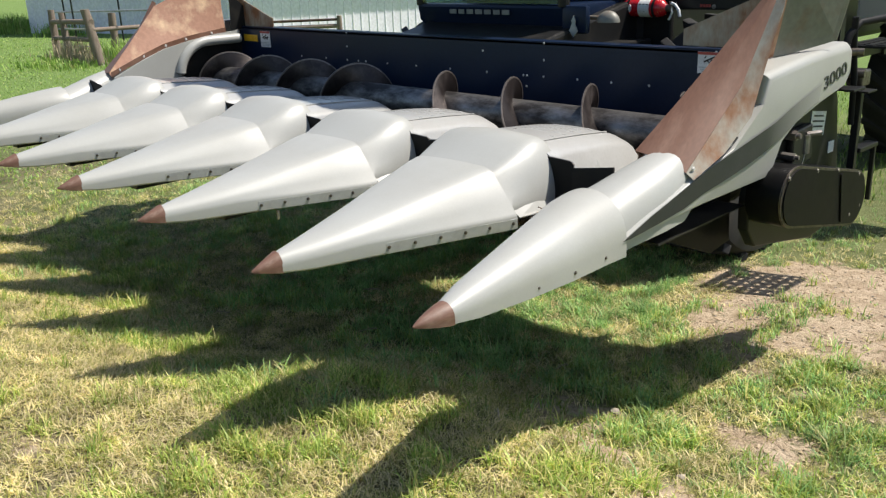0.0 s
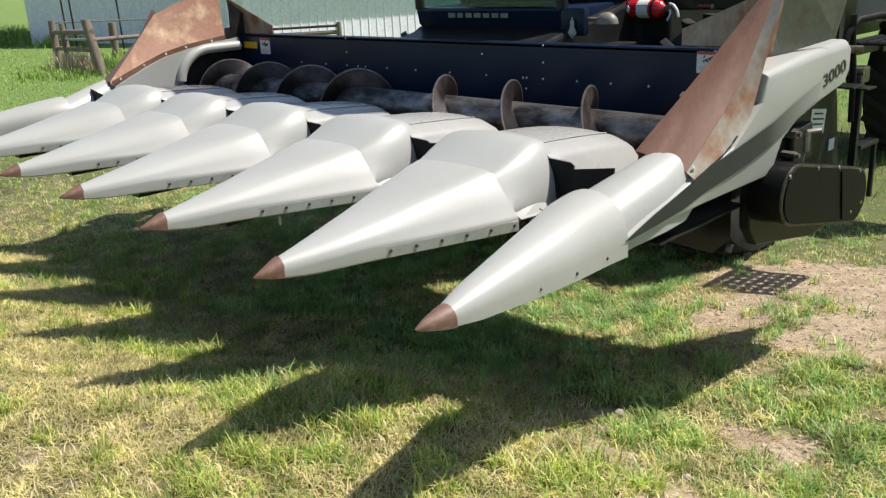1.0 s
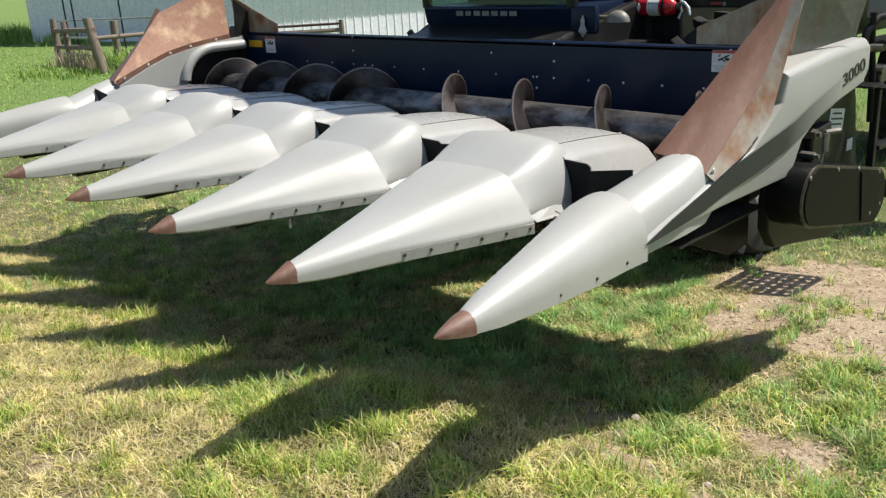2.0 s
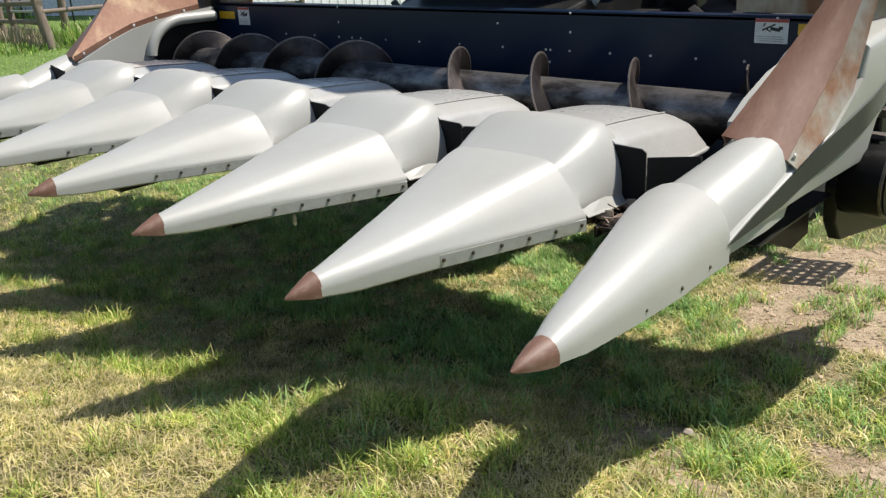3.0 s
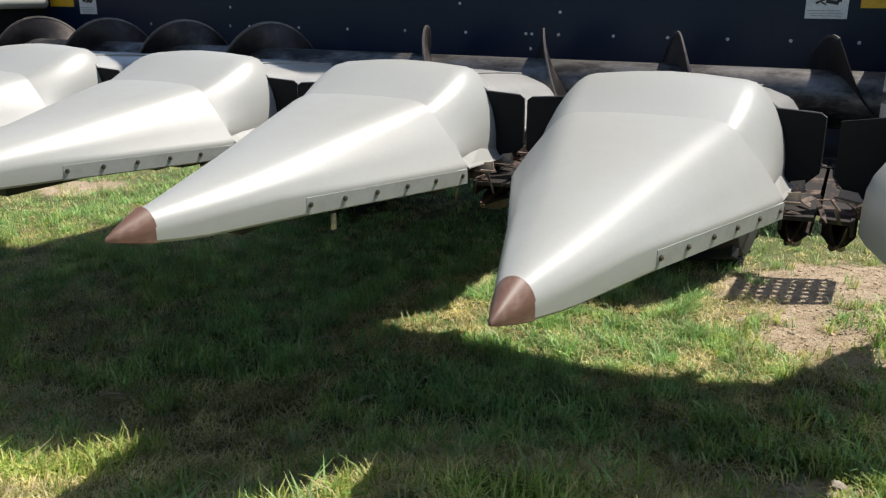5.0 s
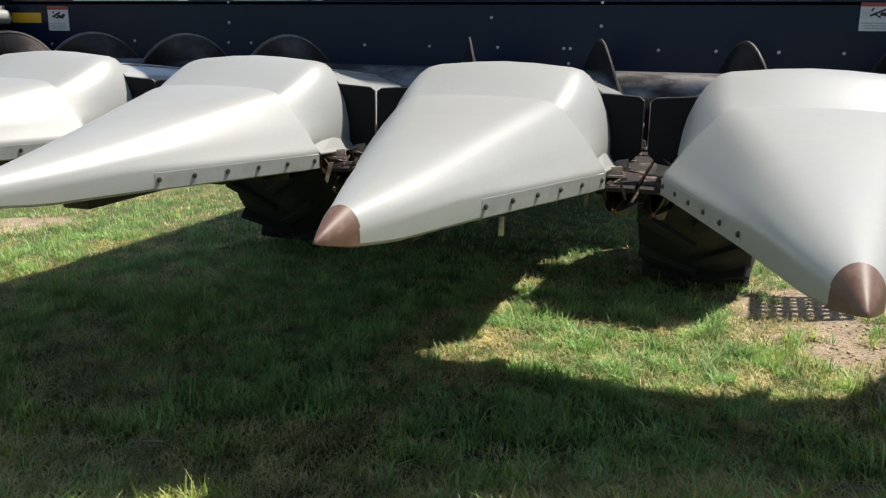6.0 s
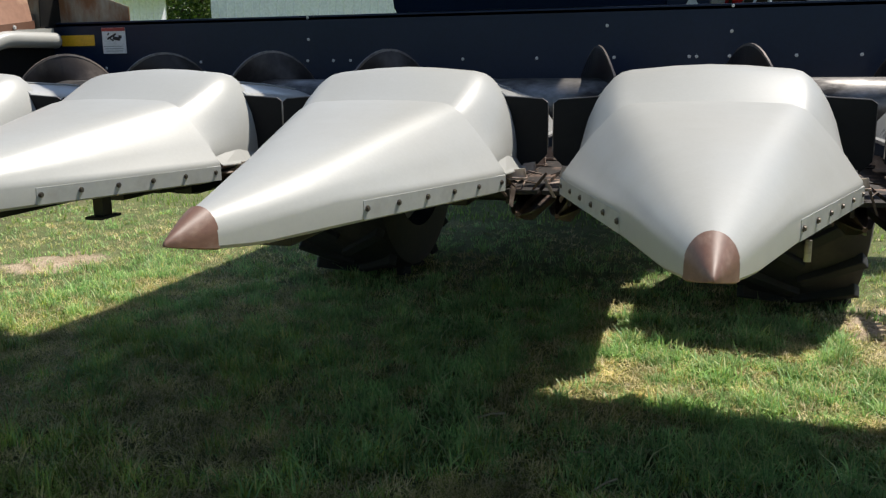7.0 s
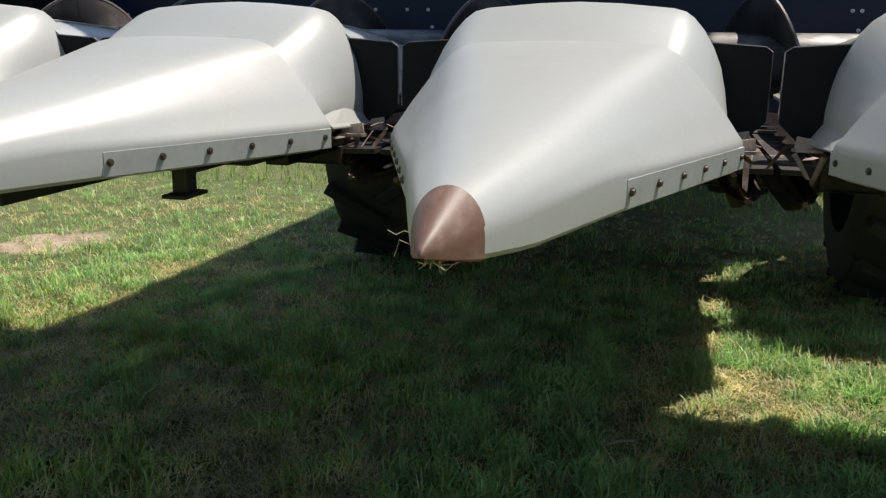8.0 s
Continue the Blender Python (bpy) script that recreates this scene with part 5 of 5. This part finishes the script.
fence = thing("yard_fence", "weathered wooden corral fence with galvanised rails", "fence")
for k, (x, y, h, r, lx, ly) in enumerate(((-17.3, 6.52, 1.02, 0.085, -0.06, 0.03), (-16.3, 6.40, 0.98, 0.07, -0.10, 0.0), (-14.0, 6.15, 1.10, 0.10, -0.24, -0.10), (-16.2, 7.45, 0.92, 0.09, 0.0, 0.0),
                                          (-12.12, 10.81, 0.72, 0.06, 0.0, 0.0), (-14.6, 8.4, 0.75, 0.06, 0.03, 0.0))):
    part("post", post(x, y, h, r, lx, ly, k), WOOD, fence, "grey weathered wooden post", 60)
for a, b, r, mat in (((-17.3, 6.52, 0.76), (-14.1, 6.1, 0.86), 0.055, WOOD), ((-17.3, 6.52, 0.40), (-14.1, 6.1, 0.50), 0.05, WOOD), ((-14.1, 6.1, 0.70), (-14.6, 8.4, 0.66), 0.045, WOOD),
                     ((-17.0, 6.5, 0.98), (-13.0, 6.9, 1.06), 0.02, GALV), ((-16.8, 6.45, 0.62), (-14.2, 6.2, 0.70), 0.025, GALV), ((-16.8, 6.45, 0.28), (-14.2, 6.2, 0.34), 0.012, GALV),
                     ((-13.4, 9.1, 0.64), (-12.12, 10.81, 0.64), 0.028, RUST), ((-13.4, 9.1, 0.50), (-12.12, 10.81, 0.50), 0.045, WOOD), ((-13.4, 9.1, 0.26), (-12.12, 10.81, 0.26), 0.035, WOOD)):
    bm = bmesh.new()
    rod(bm, a, b, r, n=8)
    part("rail", bm, mat, fence, "", 60)
for x, y in ((-15.83, 6.44), (-15.4, 7.3), (-16.7, 6.6)):
    part("stake", rod(bmesh.new(), (x, y, -0.05), (x - 0.05, y, 2.1), 0.018, n=6), BLACK, fence, "thin dark steel stake", 60)

# gravel lane far out
bm = bmesh.new()
plate(bm, [(-60, 9.0, 0.004), (-30.5, 8.6, 0.004), (-30.5, 10.0, 0.004), (-60, 11.5, 0.004)], (0, 0, 0.012))
tagged(part("gravel_lane", bm, STONE), "pale gravel lane beyond the grass", "lane", kind="structure")


# ---- trees ----
def tree(x, y, h, spread, seed, leaves):
    rg = random.Random(seed)
    t = thing("tree", "leafy green tree with an uneven crown by the farmyard", "tree", "trees behind the yard")
    bm = bmesh.new()
    pipe(bm, [(x, y, -0.1), (x + 0.1, y, h * 0.25), (x - 0.05, y + 0.1, h * 0.5)], h * 0.03, 10)
    limbs = []
    for k in range(9):
        a = rg.uniform(0, 2 * math.pi)
        p0 = Vector((x, y, h * rg.uniform(0.25, 0.5)))
        p1 = p0 + Vector((math.cos(a) * spread * 0.4, math.sin(a) * spread * 0.4, h * 0.15))
        p2 = p0 + Vector((math.cos(a) * spread * 0.8, math.sin(a) * spread * 0.8, h * rg.uniform(0.2, 0.45)))
        pipe(bm, [p0, p1, p2], h * 0.010, 6)
        limbs += [p1, p2, (p1 + p2) / 2, p2 + Vector((0, 0, h * 0.1))]
    part("trunk", bm, BARK, t, "brown bark trunk with limbs", 60)
    verts, faces = [], []
    for k in range(leaves):
        c = rg.choice(limbs) + Vector((rg.gauss(0, spread * 0.2), rg.gauss(0, spread * 0.2), rg.gauss(0, h * 0.09)))
        s = rg.uniform(0.06, 0.13)
        u = Vector((rg.uniform(-1, 1), rg.uniform(-1, 1), rg.uniform(-0.6, 0.6))).normalized()
        v = u.cross(Vector((rg.uniform(-1, 1), rg.uniform(-1, 1), rg.uniform(-1, 1)))).normalized()
        n = len(verts)
        verts += [c - u * s, c + v * s * 0.5, c + u * s, c - v * s * 0.5]
        faces.append((n, n + 1, n + 2, n + 3))
    me = bpy.data.meshes.new("crown")
    me.from_pydata([tuple(p) for p in verts], [], faces)
    me.materials.append(LEAF)
    cr = new("crown", me)
    cr.parent = t
    tagged(cr, "loose green leaf crown")


tree(-25.5, 36.0, 8.0, 3.2, 1, 7000)
tree(-20.5, 39.0, 7.0, 2.8, 2, 6000)
tree(-30.0, 41.0, 9.0, 3.6, 3, 7000)
tree(-23.6, 35.0, 5.2, 2.2, 4, 6000)
tree(-26.6, 35.5, 4.8, 2.0, 5, 6000)

# ---- grass ----
def blades(name, label, rows, mat, category="grass"):
    """Blades from rows of x, y, z, height, width, heading, bend."""
    a = np.array(rows)
    n = len(a)
    ca, sa = np.cos(a[:, 5]), np.sin(a[:, 5])
    v = np.zeros((n, 5, 3))
    for k, (t, wd) in enumerate(((0, 1), (0, -1), (0.55, 0.75), (0.55, -0.75), (1.0, 0))):
        off = a[:, 6] * a[:, 3] * t * t
        v[:, k, 0] = a[:, 0] + sa * off + ca * wd * a[:, 4] / 2
        v[:, k, 1] = a[:, 1] - ca * off + sa * wd * a[:, 4] / 2
        v[:, k, 2] = a[:, 2] + a[:, 3] * t * (1 - 0.35 * np.abs(a[:, 6]) * t)
    base = np.arange(n)[:, None] * 5
    loops = np.concatenate([base + np.array([0, 1, 3, 2]), base + np.array([2, 3, 4])], axis=1).ravel()
    me = bpy.data.meshes.new(name)
    me.vertices.add(n * 5)
    me.vertices.foreach_set("co", v.ravel())
    me.loops.add(len(loops))
    me.loops.foreach_set("vertex_index", loops)
    me.polygons.add(n * 2)
    starts = (np.arange(n)[:, None] * 7 + np.array([0, 4])).ravel()
    me.polygons.foreach_set("loop_start", starts)
    me.update(calc_edges=True)
    me.materials.append(mat)
    return tagged(new(name, me), label, category, kind="stuff")


rs = np.random.RandomState(5)
dry, lush, fresh = [], [], []
TUFTS = 105000
near = rs.rand(TUFTS) < 0.72
gx = np.where(near, rs.uniform(-2.6, 3.9, TUFTS), rs.uniform(-5.2, 4.8, TUFTS))
gy = np.where(near, rs.uniform(-1.5, 3.2, TUFTS), rs.uniform(-1.6, 5.6, TUFTS))
stray = np.random.RandomState(6).normal(0, 0.38, (2, TUFTS))
gx, gy = gx + near * stray[0], gy + near * stray[1]
for x, y, u, v, turn in zip(gx, gy, rs.rand(TUFTS), rs.rand(TUFTS), rs.uniform(0, 6.283, TUFTS)):
    rim = min(x + 5.2, 4.8 - x, y + 1.6, 5.6 - y)
    if rim < 1.2 and v > rim / 1.2:
        continue
    s = soil_share(x, y)
    n1 = noise.noise((x * 1.7, y * 1.7, 11))
    n2 = noise.noise((x * 6.0, y * 6.0, 5))
    n3 = noise.noise((x * 23.0, y * 23.0, 17))
    if u < s * 1.45 - 0.16 - 0.5 * n2 - 0.75 * n3 or u < -0.22 - n2 - 0.4 * n1:
        continue
    # The left front gets more pale dry grass, in place of stronger sky light.
    back = step(0.5, 1.5, y) * (1 - 0.5 * step(1.2, 2.0, x)) * (1 - 0.45 * step(0.2, 1.0, -x) * (1 - step(1.9, 2.6, y)))
    green = 0.9 * n1 + 1.1 * n2 + 0.48 * back + 0.35 * step(1.3, 2.4, x) - 0.5 * s - 0.05 + 0.7 * (u - 0.5)
    z = height(x, y) - 0.004
    if green > 0.24:
        tall = (0.034 + 0.045 * v * v) * min(1.45, max(0.55, 0.85 + 1.5 * n2 + 0.7 * n1))
        kind, wide, lean, n = (fresh if back * 0.9 > rs.rand() else lush), 0.0050, (0.15, 1.1), 6
    else:
        tall = 0.030 + 0.026 * v
        kind, wide, lean, n = dry, 0.0042, (0.35, 1.7), 7
    for k in range(n):
        a, b, c, d = rs.rand(4)
        kind.append((x + 0.022 * (a - 0.5) * 2, y + 0.022 * (b - 0.5) * 2, z, tall * (0.55 + 0.6 * c), wide * (0.6 + 0.8 * d), turn + k * 1.05 + 1.6 * a, lean[0] + (lean[1] - lean[0]) * d))
# coarse tufts that stand above the mown sward
for k in range(520):
    x, y, v, turn = rs.uniform(-1.6, 2.9), rs.uniform(0.1, 2.6), rs.rand(), rs.uniform(0, 6.283)
    if soil_share(x, y) > 0.30 or noise.noise((x * 1.9, y * 1.9, 21)) < -0.05:
        continue
    z = height(x, y) - 0.004
    kind = lush if x > 1.5 else fresh
    for n in range(12):
        a, b, c, d = rs.rand(4)
        kind.append((x + 0.05 * (a - 0.5), y + 0.05 * (b - 0.5), z, (0.055 + 0.06 * v) * (0.6 + 0.6 * c), 0.0062 * (0.6 + 0.7 * d), turn + n * 0.9 + a, 0.25 + 0.9 * d))
blades("lawn_grass", "short dry straw-green lawn grass on the yard", dry, GRASS)
blades("lush_grass", "taller bright green grass tufts on the yard", lush, LUSH)
blades("fresh_grass", "deep green fresh grass under the machine, brightened against the shade", fresh, FRESH_LIFTED)
far = []
for k in range(42000):
    r = rs.rand() ** 1.3
    x, y = -4.6 - 22 * r + rs.uniform(-0.5, 0.5), rs.uniform(-3 + 4 * r, 6 + 5 * r)
    t = 0.03 + 0.03 * rs.rand()
    if noise.noise((x * 0.6, y * 0.6, 2)) > 0.3:
        t *= 1.5
    far.append((x, y, -0.005 + (height(x, y) if x > -12 else 0), t, 0.010 + 0.008 * rs.rand(), rs.rand() * 6.283, 0.5 + rs.rand() * 0.9))
for k in range(9000):
    x, y = rs.uniform(4.3, 9), rs.uniform(0, 9)
    far.append((x, y, height(x, y) - 0.005, 0.05 + 0.05 * rs.rand(), 0.008, rs.rand() * 6.283, 0.5))
for k in range(16000):
    x, y = rs.uniform(-5, 4.5), rs.uniform(5.2, 12)
    far.append((x, y, height(x, y) - 0.005, 0.05 + 0.05 * rs.rand(), 0.009, rs.rand() * 6.283, 0.5))
for k in range(40000):
    x, y = rs.normal(0, 5.5), rs.normal(-2.5, 4.0)
    edge = 0.6 * noise.noise((x * 0.8, y * 0.8, 31)) + 0.4 * noise.noise((x * 2.5, y * 2.5, 33))
    if -4.8 < x + edge < 4.4 and -1.2 < y + edge < 5.2 or y > 6:
        continue
    far.append((x, y, height(x, y) - 0.005, 0.035 + 0.035 * rs.rand(), 0.007, rs.rand() * 6.283, 0.6 + rs.rand()))
blades("field_grass", "bright grass of the yard towards the fence", far, FIELD)
weeds = []
for cx, cy, cnt, hh in ((-14.6, 5.5, 700, 0.2), (-15.6, 6.0, 400, 0.2), (-14.2, 7.2, 900, 0.6), (-27.5, 9.0, 900, 0.8), (-24.5, 9.4, 500, 0.5)):
    for k in range(cnt):
        x, y = cx + rs.normal(0, 0.45), cy + rs.normal(0, 0.35)
        weeds.append((x, y, -0.01, hh * rs.uniform(0.35, 1.0), 0.02 + 0.02 * rs.rand(), rs.rand() * 6.283, rs.uniform(0.1, 0.7)))
blades("weeds", "tall green weeds along the yard fence", weeds, FIELD, "weeds")
stalks = []
for k in range(420):
    stalks.append((-15.2 + rs.normal(0, 0.55), 6.15 + rs.normal(0, 0.15), -0.01, rs.uniform(0.2, 0.62), 0.016, rs.rand() * 6.283, rs.uniform(0, 0.4)))
blades("dead_stalks", "dry tan stalks against the fence", stalks, STRAW, "stalks")

# ---- loose bits on the ground ----
def lump(bm, c, r, rg):
    g = bmesh.ops.create_icosphere(bm, subdivisions=1, radius=r, matrix=Matrix.Translation(c) @ Matrix.Rotation(rg.uniform(0, 6), 4, "Z") @ Matrix.Diagonal((1, rg.uniform(0.55, 0.9), rg.uniform(0.3, 0.6), 1)))
    for v in g["verts"]:
        v.co += Vector((rg.uniform(-1, 1), rg.uniform(-1, 1), rg.uniform(-1, 1))) * r * 0.16


rg = random.Random(9)
for x, y, r in ((1.99, 1.28, 0.028), (0.386, 3.92, 0.03), (2.46, 0.98, 0.02)):
    bm = bmesh.new()
    lump(bm, (x, y, height(x, y) + r * 0.4), r, rg)
    tagged(part("stone", bm, STONE), "small pale stone lying in the grass", "stone", "loose stones")
bm = bmesh.new()
for k in range(420):
    x, y = rg.gauss(2.15, 0.45), rg.gauss(2.75, 0.5)
    lump(bm, (x, y, height(x, y) + 0.004), rg.uniform(0.003, 0.009), rg)
tagged(part("gravel", bm, STONE), "scattered pale gravel on bare soil", "gravel", kind="stuff")
bm = bmesh.new()
for k in range(3200):
    x, y = rg.uniform(1.3, 3.2), rg.uniform(0.4, 3.9)
    if soil_share(x, y) > 0.42:
        lump(bm, (x, y, height(x, y) + 0.002), 0.003 + 0.013 * rg.random() ** 2.5, rg)
tagged(part("soil_clods", bm, CLOD), "crumbly tan soil clods on the bare patches", "soil", kind="stuff")


def twig(x, y, l, a, r):
    bm = bmesh.new()
    d = Vector((math.cos(a), math.sin(a), 0))
    n = Vector((-d.y, d.x, 0))
    p = Vector((x, y, height(x, y) + 0.02))
    pipe(bm, [p, p + d * l * 0.4 + n * l * 0.02 + Vector((0, 0, 0.006)), p + d * l * 0.55 - n * l * 0.015 + Vector((0, 0, 0.012)), p + d * l + n * l * 0.02 + Vector((0, 0, 0.008))], r, 6)
    pipe(bm, [p + d * l * 0.7, p + d * l * 0.85 + n * l * 0.16 + Vector((0, 0, 0.01))], r * 0.6, 5)
    return tagged(part("twig", bm, STRAW), "dry pale twig lying in the grass", "twig", "dry twigs")


for x, y, l, a, r in ((0.0, 1.60, 0.11, 0.5, 0.004), (0.46, 1.20, 0.10, 0.9, 0.003), (0.95, 1.22, 0.07, 0.3, 0.003), (0.35, 1.42, 0.08, 0.1, 0.0025), (0.75, 0.98, 0.09, 2.0, 0.003), (-0.35, 0.85, 0.1, 0.2, 0.003),
                      (1.5, 1.5, 0.08, 1.2, 0.003), (1.9, 0.7, 0.07, 2.4, 0.003)):
    twig(x, y, l, a, r)
